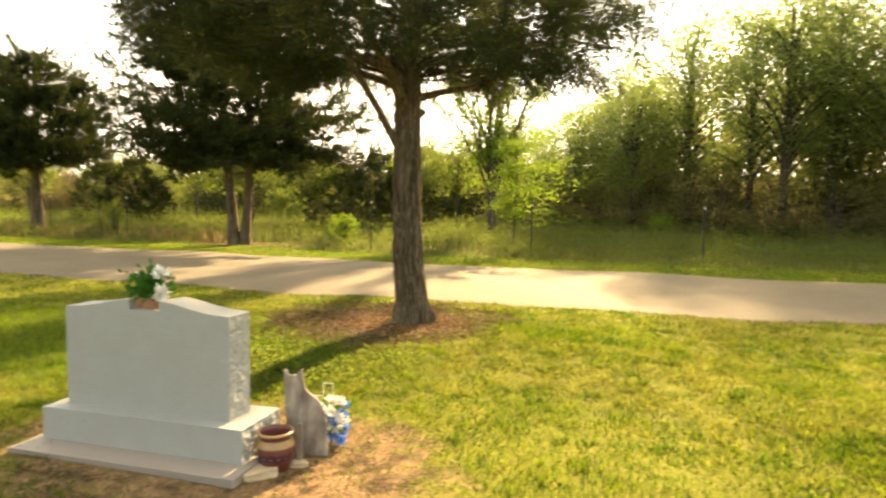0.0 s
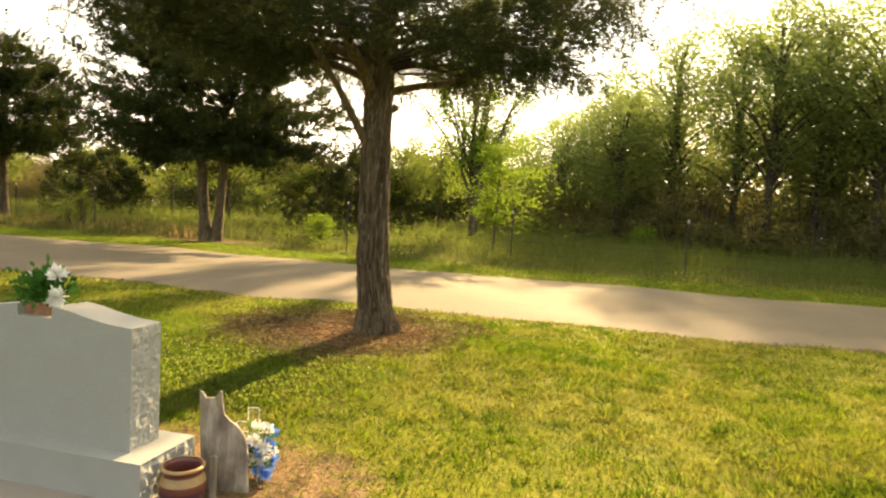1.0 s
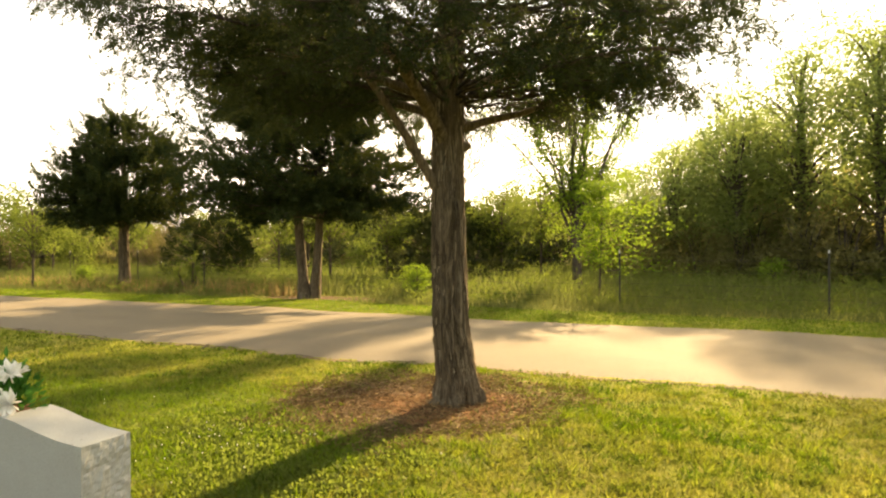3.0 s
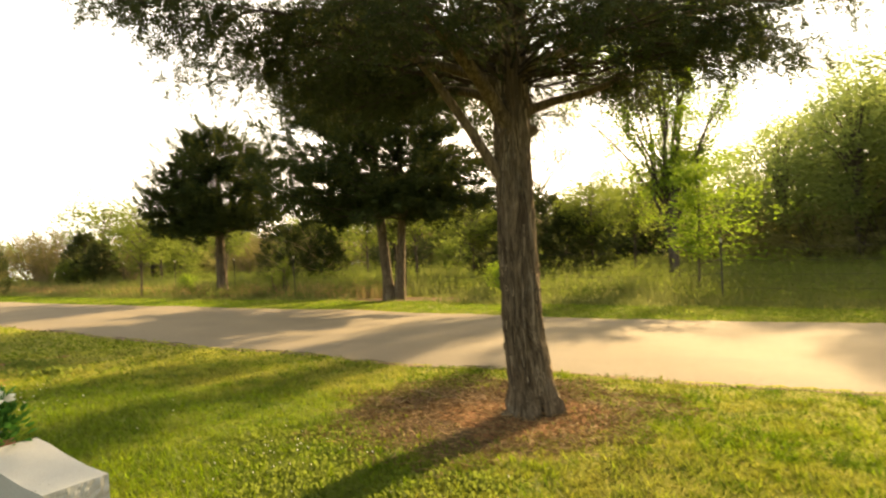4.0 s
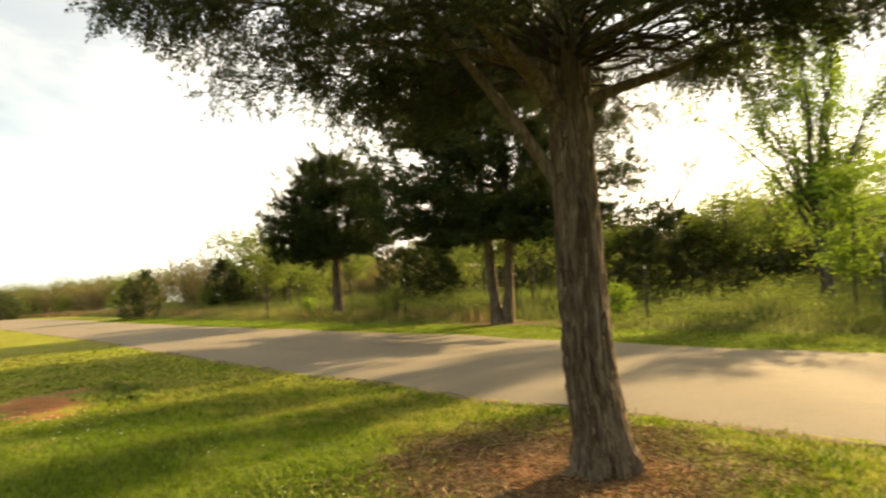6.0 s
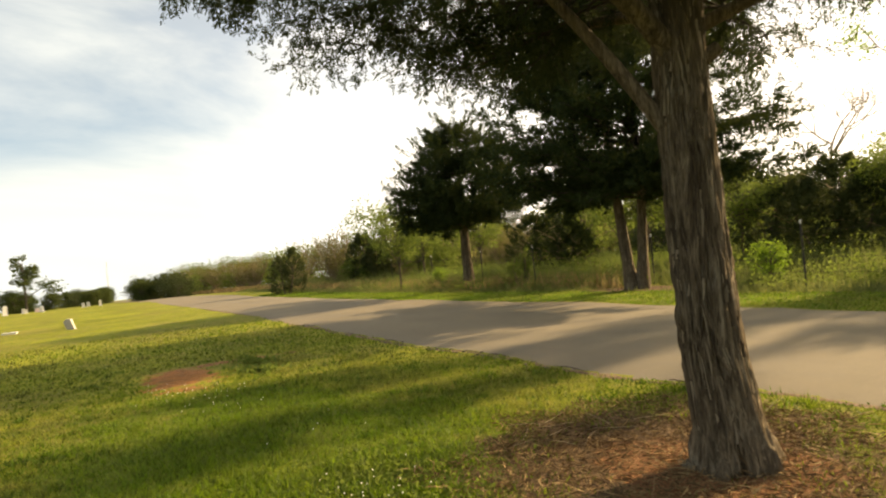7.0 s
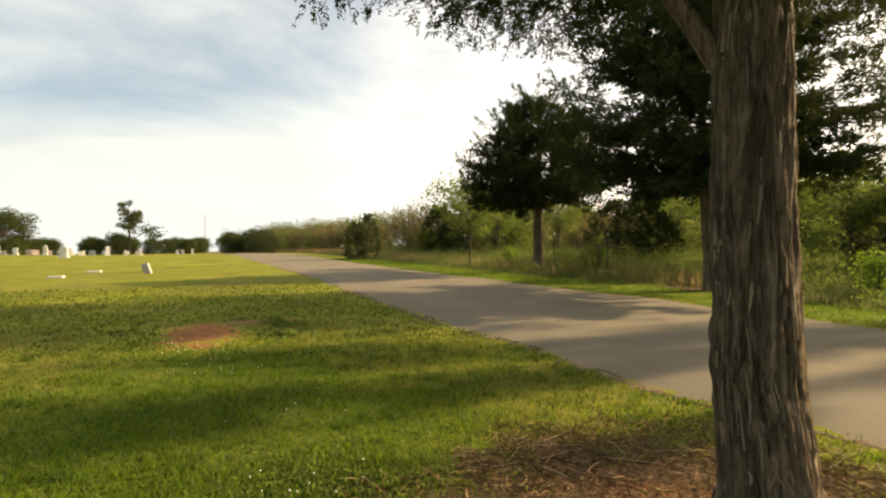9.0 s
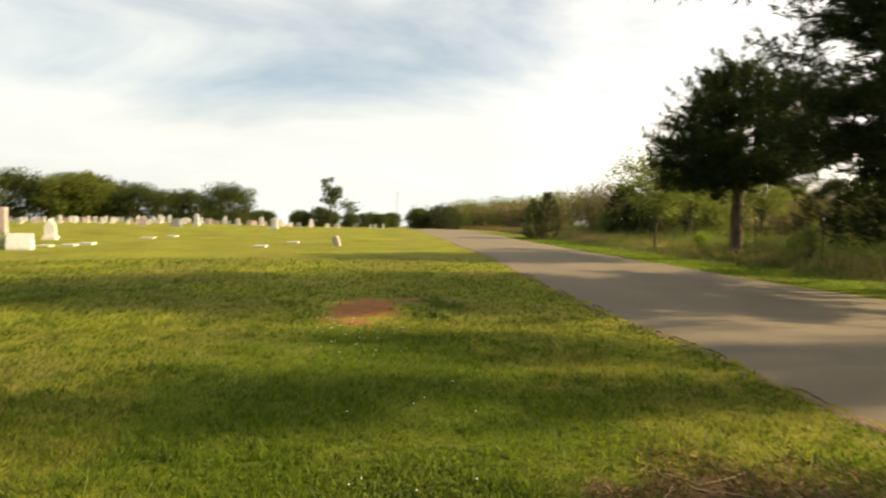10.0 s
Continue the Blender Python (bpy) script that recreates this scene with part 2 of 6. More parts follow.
M_BARK = bark_mat("cedar_bark", (0.018, 0.012, 0.008), (0.080, 0.061, 0.040), (0.245, 0.197, 0.134))
M_SHRED = leaf_mat("bark_shred", (0.026, 0.02, 0.014), (0.112, 0.088, 0.060), (0.33, 0.275, 0.195), (0.26, 0.15, 0.06), 0.15, 0.1)
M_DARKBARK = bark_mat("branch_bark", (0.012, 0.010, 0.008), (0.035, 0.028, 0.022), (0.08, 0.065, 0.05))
M_WOOD = bark_mat("grey_bark", (0.025, 0.02, 0.016), (0.065, 0.053, 0.042), (0.13, 0.11, 0.09), 0.6)
M_STICK = Mat("weathered_stick", rough=0.9, spec=0.1).colour((0.30, 0.24, 0.16)).m
M_TWIG = Mat("bare_twig", rough=0.9, spec=0.1).colour((0.17, 0.135, 0.08)).m


def ground_mat():
    k = Mat("lawn_soil", rough=0.95, spec=0.1)
    fine = k.noise(42, 5, 0.7)
    mid = k.noise(5.0, 5, 0.65, (1, 1, 1), 2)
    big = k.noise(0.42, 4, 0.6, (1, 1, 1), 5)
    g = k.ramp(k.math("ADD", k.math("MULTIPLY", fine, 0.5), k.math("MULTIPLY", mid, 0.5)),
               (0.32, (0.039, 0.056, 0.005)), (0.48, (0.132, 0.152, 0.013)), (0.66, (0.256, 0.244, 0.030)))
    dry = k.ramp(k.math("ADD", k.math("MULTIPLY", mid, 0.5), k.math("MULTIPLY", big, 0.5)), (0.48, 0.0), (0.63, 0.55))
    g = k.mix(dry, g, k.ramp(fine, (0.3, (0.098, 0.076, 0.027)), (0.7, (0.225, 0.172, 0.07))))
    g = k.mix(1.0, g, k.ramp(k.noise(0.35, 5, 0.65, (1, 1, 1), 31), (0.3, 0.68), (0.7, 1.28)), "MULTIPLY")
    soil = k.ramp(k.math("ADD", k.math("MULTIPLY", fine, 0.6), k.math("MULTIPLY", mid, 0.4)),
                  (0.38, (0.038, 0.024, 0.014)), (0.52, (0.118, 0.075, 0.042)), (0.68, (0.25, 0.174, 0.10)))
    red = k.ramp(fine, (0.3, (0.18, 0.068, 0.028)), (0.7, (0.36, 0.165, 0.072)))
    # soil colour deepened in the same oval, standing in for tree shade
    g = k.mix(k.math("MULTIPLY", blob(k, *LUSH_SHADE, 0.8, 15), 0.75), g, k.ramp(fine, (0.3, (0.036, 0.063, 0.005)), (0.7, (0.104, 0.148, 0.012))))
    g = k.mix(blob(k, *MULCH, 0.8, 1), g, soil)
    g = k.mix(k.math("MULTIPLY", blob(k, -0.45, 7.4, 0.85, 0.65, 0.0, 0.9, 14), 0.5), g, red)
    sand = k.ramp(fine, (0.3, (0.15, 0.088, 0.045)), (0.7, (0.34, 0.225, 0.125)))
    g = k.mix(blob(k, *GRAVE, 0.5, 4), g, k.mix(k.ramp(mid, (0.40, 0.0), (0.6, 1.0)), soil, sand))
    g = k.mix(k.math("MULTIPLY", blob(k, *CLAY, 1.3, 8), 0.9), g, k.mix(k.ramp(mid, (0.38, 0.45), (0.58, 1.0)), soil, k.mix(1.0, red, (1.0, 0.86, 0.74), "MULTIPLY")))
    g = k.mix(blob(k, *CLAY_B, 1.6, 9), g, k.mix(0.5, red, soil))
    g = k.mix(blob(k, *DRY_RING, 0.7, 12), g, soil)
    k.colour(g).bump(k.math("ADD", fine, mid), 0.9, 0.03)
    return k.m


M_GROUND = ground_mat()


def road_mat():
    k = Mat("worn_road", rough=0.88, spec=0.2)
    grit = k.noise(160, 3, 0.7)
    patch = k.noise(0.7, 5, 0.6, (1, 1, 1), 4)
    c = k.ramp(patch, (0.3, (0.115, 0.095, 0.064)), (0.7, (0.166, 0.138, 0.093)))
    c = k.mix(0.5, c, k.ramp(grit, (0.3, (0.078, 0.065, 0.046)), (0.7, (0.214, 0.18, 0.124))))
    vo = k.n.new("ShaderNodeTexVoronoi")
    vo.feature = "DISTANCE_TO_EDGE"
    vo.inputs["Scale"].default_value = 0.32
    wv = k.n.new("ShaderNodeVectorMath")
    wv.operation = "ADD"
    sc = k.n.new("ShaderNodeTexNoise")
    sc.inputs["Scale"].default_value, sc.inputs["Detail"].default_value = 1.1, 6
    k.l.new(k.co, wv.inputs[0])
    k.l.new(sc.outputs["Color"], wv.inputs[1])
    k.l.new(wv.outputs[0], vo.inputs["Vector"])
    crack = k.ramp(vo.outputs["Distance"], (0.0, 1.0), (0.006, 0.0))
    c = k.mix(k.math("MULTIPLY", crack, 0.12), c, (0.06, 0.05, 0.04))
    c = k.mix(k.ramp(k.noise(0.9, 6, 0.65, (0.25, 1, 1), 21), (0.48, 0.0), (0.66, 0.5)), c, (0.11, 0.10, 0.083))
    xyz = k.n.new("ShaderNodeSeparateXYZ")
    k.l.new(k.co, xyz.inputs[0])
    side = k.math("ADD", xyz.outputs["Y"], k.math("ADD", k.math("MULTIPLY", xyz.outputs["X"], 0.27), k.math("MULTIPLY", k.noise(1.4, 6, 0.7, (0.5, 1, 1), 41), 1.6)))
    worn = k.math("MULTIPLY", k.ramp(k.math("MULTIPLY", side, 0.05), (0.5, 1.0), (0.60, 0.0)), k.ramp(k.noise(26, 4, 0.7, (0.35, 1, 1), 43), (0.36, 0.25), (0.62, 0.85)))
    c = k.mix(worn, c, k.ramp(grit, (0.3, (0.06, 0.053, 0.042)), (0.7, (0.15, 0.13, 0.10))))
    k.colour(c).bump(grit, 0.5, 0.006)
    return k.m


M_ROAD = road_mat()


def granite_mat(name, lo, hi):
    k = Mat(name, rough=0.6, spec=0.35)
    sp = k.noise(260, 3, 0.7)
    cl = k.noise(7, 5, 0.6, (1, 1, 1), 3)
    c = k.ramp(sp, (0.2, lo), (0.8, hi))
    c = k.mix(k.ramp(cl, (0.35, 0.0), (0.75, 0.3)), c, (0.22, 0.21, 0.19))
    spots = k.math("MULTIPLY", k.ramp(k.noise(38, 3, 0.6, (1, 1, 1), 9), (0.66, 0.0), (0.72, 0.7)), k.ramp(k.noise(3.1, 2, 0.5, (1, 1, 1), 17), (0.48, 0.0), (0.6, 1.0)))
    c = k.mix(spots, c, (0.10, 0.10, 0.09))
    k.colour(c).bump(sp, 0.15, 0.0015)
    return k.m


M_GRANITE = granite_mat("grey_granite", (0.215, 0.23, 0.225), (0.355, 0.375, 0.362))
M_WHITESTONE = granite_mat("pale_marble", (0.48, 0.46, 0.42), (0.75, 0.73, 0.68))
M_PINKSTONE = granite_mat("rose_granite", (0.30, 0.22, 0.20), (0.52, 0.42, 0.38))
M_FOOTING = granite_mat("soil_stained_concrete", (0.17, 0.145, 0.125), (0.33, 0.295, 0.26))
M_CONCRETE = granite_mat("weathered_concrete", (0.28, 0.255, 0.22), (0.48, 0.45, 0.39))


# ---- mesh helpers ----
def mesh_of(name, V, F, material, smooth=False):
    """A mesh from arrays of places and of faces with one number of corners."""
    V, F = np.asarray(V, dtype=np.float32), np.asarray(F, dtype=np.int32)
    me = bpy.data.meshes.new(name)
    me.vertices.add(len(V))
    me.vertices.foreach_set("co", V.ravel())
    me.loops.add(F.size)
    me.loops.foreach_set("vertex_index", F.ravel())
    me.polygons.add(len(F))
    me.polygons.foreach_set("loop_start", np.arange(0, F.size, F.shape[1], dtype=np.int32))
    me.polygons.foreach_set("use_smooth", np.full(len(F), smooth, dtype=bool))
    me.materials.append(material)
    me.update(calc_edges=True)
    me.validate()
    return me


def part(name, data, material, parent, label=""):
    """One mesh object under a thing or a part; data is a bmesh or a mesh."""
    if isinstance(data, bmesh.types.BMesh):
        me = bpy.data.meshes.new(name)
        data.to_mesh(me)
        data.free()
        me.materials.append(material)
        data = me
    ob = new(name, data)
    ob.parent = parent
    return tagged(ob, label)


def gather(pieces):
    """Joins (V, F) pairs into one."""
    V, F, n = [], [], 0
    for v, f in pieces:
        V.append(v)
        F.append(f + n)
        n += len(v)
    return np.concatenate(V), np.concatenate(F)


def tube(P, R, sides=6):
    """A tapered tube of quads along the places P with radii R, closed at its ends by a point's width."""
    P, R = np.asarray(P, float), np.asarray(R, float)
    T = np.gradient(P, axis=0)
    T /= np.linalg.norm(T, axis=1)[:, None] + 1e-9
    ref = np.where(np.abs(T[:, 2:3]) > 0.9, np.array([[1.0, 0, 0]]), np.array([[0, 0, 1.0]]))
    if np.abs(T[:, 2]).mean() > 0.7:
        ref = np.tile(np.array([[1.0, 0, 0]]), (len(P), 1))
    A = np.cross(T, ref)
    A /= np.linalg.norm(A, axis=1)[:, None] + 1e-9
    B = np.cross(T, A)
    a = np.linspace(0, 2 * np.pi, sides, endpoint=False)
    V = P[:, None] + R[:, None, None] * (np.cos(a)[None, :, None] * A[:, None] + np.sin(a)[None, :, None] * B[:, None])
    i, j = np.meshgrid(np.arange(len(P) - 1), np.arange(sides), indexing="ij")
    k = (j + 1) % sides
    F = np.stack([i * sides + j, i * sides + k, (i + 1) * sides + k, (i + 1) * sides + j], -1).reshape(-1, 4)
    return V.reshape(-1, 3), F


def bend(a, b, c, n=8):
    """A smooth curve from a to c, drawn towards b."""
    a, b, c = (np.asarray(p, float) for p in (a, b, c))
    u = np.linspace(0, 1, n)[:, None]
    return (1 - u) ** 2 * a + 2 * u * (1 - u) * b + u ** 2 * c


def unit(D):
    return D / (np.linalg.norm(D, axis=-1, keepdims=True) + 1e-9)


def leaves(rng, P, D, L, W):
    """A kite-shaped leaf of length L and width W at each place P, pointing along D and turned at random about it."""
    n = len(P)
    D = unit(D)
    S = unit(np.cross(D, rng.normal(size=(n, 3))))
    L, W = np.broadcast_to(L, n)[:, None], np.broadcast_to(W, n)[:, None]
    U = np.cross(D, S)
    mid = P + D * L * 0.45 + U * L * 0.08
    V = np.stack([P, mid - S * W * 0.5, P + D * L, mid + S * W * 0.5], 1).reshape(-1, 3)
    return V, np.arange(4 * n).reshape(n, 4)


def blades(rng, P, H, W, lean=0.5):
    """A thin upright three-cornered blade at each place."""
    n = len(P)
    a = rng.uniform(0, 2 * np.pi, n)
    side = np.stack([np.cos(a), np.sin(a), np.zeros(n)], 1) * (np.broadcast_to(W, n) * 0.5)[:, None]
    tip = rng.normal(size=(n, 3)) * lean
    tip[:, 2] = 1
    tip = P + unit(tip) * np.broadcast_to(H, n)[:, None]
    return np.stack([P - side, P + side, tip], 1).reshape(-1, 3), np.arange(3 * n).reshape(n, 3)


# ---- the lie of the land ----
def land(x, y):
    """Height of the ground: level near by, falling away gently past a low crest."""
    x, y = np.asarray(x, float), np.asarray(y, float)
    r = np.hypot(x + 1, y - 6)
    far = np.maximum(0, r - 44 - 30 / (1 + np.exp(np.clip((y - 15) / 3.0, -50, 50))))
    z = -0.02 * far * far / (far + 12)
    near = np.exp(-(r / 30) ** 2)
    z = z + near * (0.018 * np.sin(x * 0.9 + 1.3) * np.cos(y * 0.7) + 0.012 * np.sin(x * 2.3 + y * 1.7))
    d = np.hypot((x - MULCH[0] - 0.3) / 1.5, (y - MULCH[1]) / 1.2)
    return z + 0.035 * np.exp(-d ** 2)


NEAR_X = np.array([-400, -80, -37.8, -22.6, -14.7, -8, -4.5, 0, 5.6, 40, 300])
NEAR_Y = np.array([150, 37, 22.0, 17.1, 14.2, 11.6, 10.5, 9.15, 7.9, 1.0, -50])
FAR_X = np.array([-400, -80, -34, -24, -20, -13.6, -6.4, -1, 4.7, 8.6, 40, 300])
FAR_Y = np.array([157, 42.5, 25.6, 22.2, 20.9, 19.0, 17.0, 14.95, 13.3, 12.3, 5.5, -45])


def near_edge(x):
    return sum(np.interp(x + d, NEAR_X, NEAR_Y) for d in (-2, -1, 0, 1, 2)) / 5


def far_edge(x):
    return sum(np.interp(x + d, FAR_X, FAR_Y) for d in (-2, -1, 0, 1, 2)) / 5


def inside(spot, x, y, grow=1.0):
    cx, cy, rx, ry, turn = spot
    a = radians(turn)
    u, v = (x - cx) * math.cos(a) + (y - cy) * math.sin(a), -(x - cx) * math.sin(a) + (y - cy) * math.cos(a)
    return np.hypot(u / (rx * grow), v / (ry * grow))


def build_ground():
    a = np.linspace(0, 2 * np.pi, 240, endpoint=False)
    r = np.concatenate([np.arange(0.25, 14, 0.25), np.geomspace(14, 3500, 70)])
    X = -2 + r[:, None] * np.cos(a)[None]
    Y = 8 + r[:, None] * np.sin(a)[None]
    Z = land(X, Y)
    on_road = (Y > near_edge(X) + 0.25) & (Y < far_edge(X) - 0.25) & (np.abs(X) < 390)
    Z = Z - 0.03 * on_road
    V = np.stack([X, Y, Z], -1).reshape(-1, 3)
    n, m = len(r), len(a)
    i, j = np.meshgrid(np.arange(n - 1), np.arange(m), indexing="ij")
    k = (j + 1) % m
    F = np.stack([i * m + j, (i + 1) * m + j, (i + 1) * m + k, i * m + k], -1).reshape(-1, 4)
    V = np.concatenate([V, [[-2, 8, land(-2, 8)]]])
    c = len(V) - 1
    j = np.arange(0, m, 2)
    hub = np.stack([np.full(len(j), c), j, (j + 1) % m, (j + 2) % m], -1)
    me = mesh_of("ground", V, np.concatenate([F, hub]), M_GROUND, True)
    tagged(new("ground", me), "mown yellow-green lawn with bare reddish soil patches", "ground", kind="structure")


def build_road():
    rng = np.random.default_rng(3)
    x = np.concatenate([np.linspace(-350, -60, 60), np.arange(-60, 14, 0.12), np.linspace(14, 200, 60)])
    def ragged(scale):
        raw = rng.normal(size=len(x))
        return scale * (np.convolve(raw, np.ones(5) / 5, "same") + 1.6 * np.convolve(raw, np.ones(31) / 31, "same"))
    u = np.linspace(0, 1, 9)
    lo, hi = near_edge(x) + ragged(0.07), far_edge(x) + ragged(0.06)
    Y = lo[:, None] + (hi - lo)[:, None] * u[None]
    X = np.repeat(x[:, None], 9, 1)
    Z = land(X, Y) - 0.003 + 0.04 * np.sin(np.pi * u)[None]
    top = np.stack([X, Y, Z], -1)
    low = top[:, [0, -1]].copy()
    low[:, :, 2] -= 0.10
    n = len(x)
    V = np.concatenate([top.reshape(-1, 3), low.reshape(-1, 3)])
    i, j = np.meshgrid(np.arange(n - 1), np.arange(8), indexing="ij")
    F = [np.stack([i * 9 + j, (i + 1) * 9 + j, (i + 1) * 9 + j + 1, i * 9 + j + 1], -1).reshape(-1, 4)]
    i = np.arange(n - 1)
    o = n * 9
    F.append(np.stack([o + i * 2, o + (i + 1) * 2, (i + 1) * 9, i * 9], -1))
    F.append(np.stack([i * 9 + 8, (i + 1) * 9 + 8, o + (i + 1) * 2 + 1, o + i * 2 + 1], -1))
    me = mesh_of("road", V, np.concatenate(F), M_ROAD, False)
    tagged(new("road", me), "worn tan paved lane with ragged crumbling edges", "road", kind="structure")


build_ground()
build_road()


# ---- trees ----
def root(name, x, y, label, category, group="", turn=0.0, size=1.0):
    ob = new(name)
    ob.empty_display_size = 0.2
    ob.matrix_world = pose(x, y, float(land(x, y)) - 0.01, 0, 0, turn) @ Matrix.Scale(size, 4)
    return tagged(ob, label, category, group)


def cedar(name, x, y, label, seed, height, base, reach, n_branch, n_let, n_leaf, leaf, trunks, spires=0.0, droop=0.0, group="", start=0.3, low_bias=1.0, loose=0.14):
    """A cedar: trunks are lists of (places, radii); reach(angle, level 0..1) gives the crown's half width."""
    rng = np.random.default_rng(seed)
    thing = root(name, x, y, label, "tree", group)
    axis = trunks[0][0]
    for P, R, sides in trunks:
        part("trunk", mesh_of("trunk", *bark_trunk(rng, P, R, sides), M_BARK, True), M_BARK, thing, "furrowed shredding grey-brown bark")
    wood, fol = [], []
    most = max(reach(q, w) for q in (0, 1.5, 3.1, 4.7) for w in (0.1, 0.2, 0.3, 0.5))
    ax = np.asarray(axis, float)
    for b in range(n_branch):
        while True:
            lev, ang = rng.uniform(0, 1) ** low_bias, rng.uniform(0, 2 * np.pi)
            if rng.uniform(0, 1) < (reach(ang, lev) / most) ** 0.8:
                break
        r = reach(ang, lev) * rng.uniform(0.62, 1.08)
        zt = base + lev * (height - base)
        z0 = max(base + rng.uniform(0.0, 1.3), zt - r * rng.uniform(0.12, 0.4))
        s = np.array([np.interp(z0, ax[:, 2], ax[:, 0]), np.interp(z0, ax[:, 2], ax[:, 1]), z0])
        e = s + np.array([math.cos(ang) * r, math.sin(ang) * r, zt - z0 + rng.uniform(-0.25, 0.3)])
        c = s + (e - s) * 0.5 + np.array([rng.normal() * 0.2, rng.normal() * 0.2, r * rng.uniform(-0.08, 0.16)])
        path = bend(s, c, e, 9)
        path[2:8] += rng.normal(size=(6, 3)) * 0.05
        wood.append(tube(path, np.linspace(0.007 + 0.008 * r, 0.003, 9), 5))
        way = unit(np.gradient(path, axis=0))
        for _ in range(n_let):
            u = start + (1 - start) * rng.uniform(0, 1) ** 0.8
            k = min(8, int(u * 8.99))
            p = path[k] + way[k] * rng.uniform(-0.12, 0.12)
            d = unit(way[k] * rng.uniform(0.3, 1.0) + rng.normal(size=3) * (0.6, 0.6, 0.32) + np.array([0, 0, 0.26 - droop * 0.55]))
            ln = rng.uniform(0.22, 0.62) * (0.55 + 0.16 * r)
            m = n_leaf
            t = rng.uniform(0, 1, m)[:, None]
            q = p + d * ln * t + np.array([0, 0, -droop * 0.25 * ln]) * t * t + rng.normal(size=(m, 3)) * (loose * ln) * (1.15 - t)
            fol.append((q, d * 0.9 + rng.normal(size=(m, 3)) * 0.6 + np.array([0, 0, -0.35 * droop])))
    for _ in range(int(spires)):
        lev, ang = rng.uniform(0.12, 1.0), rng.uniform(0, 2 * np.pi)
        r = reach(ang, lev) * rng.uniform(0.6, 1.0)
        p = np.array([math.cos(ang) * r, math.sin(ang) * r, base + lev * (height - base) - 0.2])
        d = unit(np.array([math.cos(ang) * 0.7, math.sin(ang) * 0.7, 1.0]) + rng.normal(size=3) * 0.15)
        m = n_leaf * 3
        t = rng.uniform(0, 1, m)[:, None]
        fol.append((p + d * rng.uniform(0.6, 1.35) * t + rng.normal(size=(m, 3)) * 0.14 * (1.08 - t), d + rng.normal(size=(m, 3)) * 0.5))
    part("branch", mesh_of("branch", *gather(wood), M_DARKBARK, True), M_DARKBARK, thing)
    P, D = np.concatenate([f[0] for f in fol]), np.concatenate([f[1] for f in fol])
    n = len(P)
    V, F = leaves(rng, P, D, leaf * rng.uniform(0.6, 1.3, n), leaf * rng.uniform(0.18, 0.30, n))
    part("crown", mesh_of("crown", V, F, M_CEDAR), M_CEDAR, thing, "dense dark green scale-leaved sprays")
    return thing


def bark_trunk(rng, P, R, sides):
    """A fluted trunk with a flared foot along the given axis; sides over 40 gives it shredding ridges."""
    P, R = np.asarray(P, float), np.asarray(R, float)
    n = 10 if sides < 40 else 300
    z = np.linspace(P[0, 2], P[-1, 2], n)
    C = np.stack([np.interp(z, P[:, 2], P[:, i]) for i in range(3)], 1)
    if n > 20:
        ker = np.ones(13) / 13
        for i in range(2):
            C[6:-6, i] = np.convolve(C[:, i], ker, "valid")
    r = np.interp(z, P[:, 2], R)
    V, F = tube(C, r, sides)
    V = V.reshape(n, sides, 3)
    a = np.linspace(0, 2 * np.pi, sides, endpoint=False)
    off = rng.uniform(0, 50)
    for i in range(n):
        for j in range(sides):
            v = V[i, j]
            w = math.atan2(v[1] - C[i, 1], v[0] - C[i, 0])
            low = noise.noise(Vector((math.cos(w) * 1.6 + off, math.sin(w) * 1.6, z[i] * 0.35)))
            k = 1 + 0.13 * low + 0.35 * max(0.0, 0.32 - z[i]) * noise.noise(Vector((math.cos(w) * 2.1 + off, math.sin(w) * 2.1, 9.0))) * 3.0
            if sides >= 40:
                sw = w + 0.26 * noise.noise(Vector((z[i] * 1.3, off, w * 0.7))) + 0.07 * noise.noise(Vector((z[i] * 5.0, off + 7, w * 3.0))) + z[i] * 0.10
                for kw, kz in ((-1.9, 1.52), (-0.9, 2.2), (-2.5, 2.75), (-1.2, 0.75)):
                    away = math.hypot((w - kw) * 0.8, (z[i] - kz)) / 0.16
                    sw += 0.5 * math.exp(-away * away) * math.copysign(1, w - kw) * min(1.0, abs(w - kw) * 4)
                    k += 0.05 * math.exp(-(away / 0.7) ** 2)
                mid = noise.noise(Vector((math.cos(sw) * 4.2 + off, math.sin(sw) * 4.2, z[i] * 1.1)))
                fin = noise.noise(Vector((math.cos(sw) * 12 + off, math.sin(sw) * 12, z[i] * 2.6)))
                vf = noise.noise(Vector((math.cos(sw) * 28 + off, math.sin(sw) * 28, z[i] * 7.0)))
                k += 0.14 * (1 - 2.4 * abs(mid)) + 0.095 * (1 - 2.2 * abs(fin)) + 0.06 * vf - 0.11 + 0.05 * noise.noise(Vector((w * 0.8, off, z[i] * 2.2)))
            V[i, j] = C[i] + (v - C[i]) * k
    return V.reshape(-1, 3), F


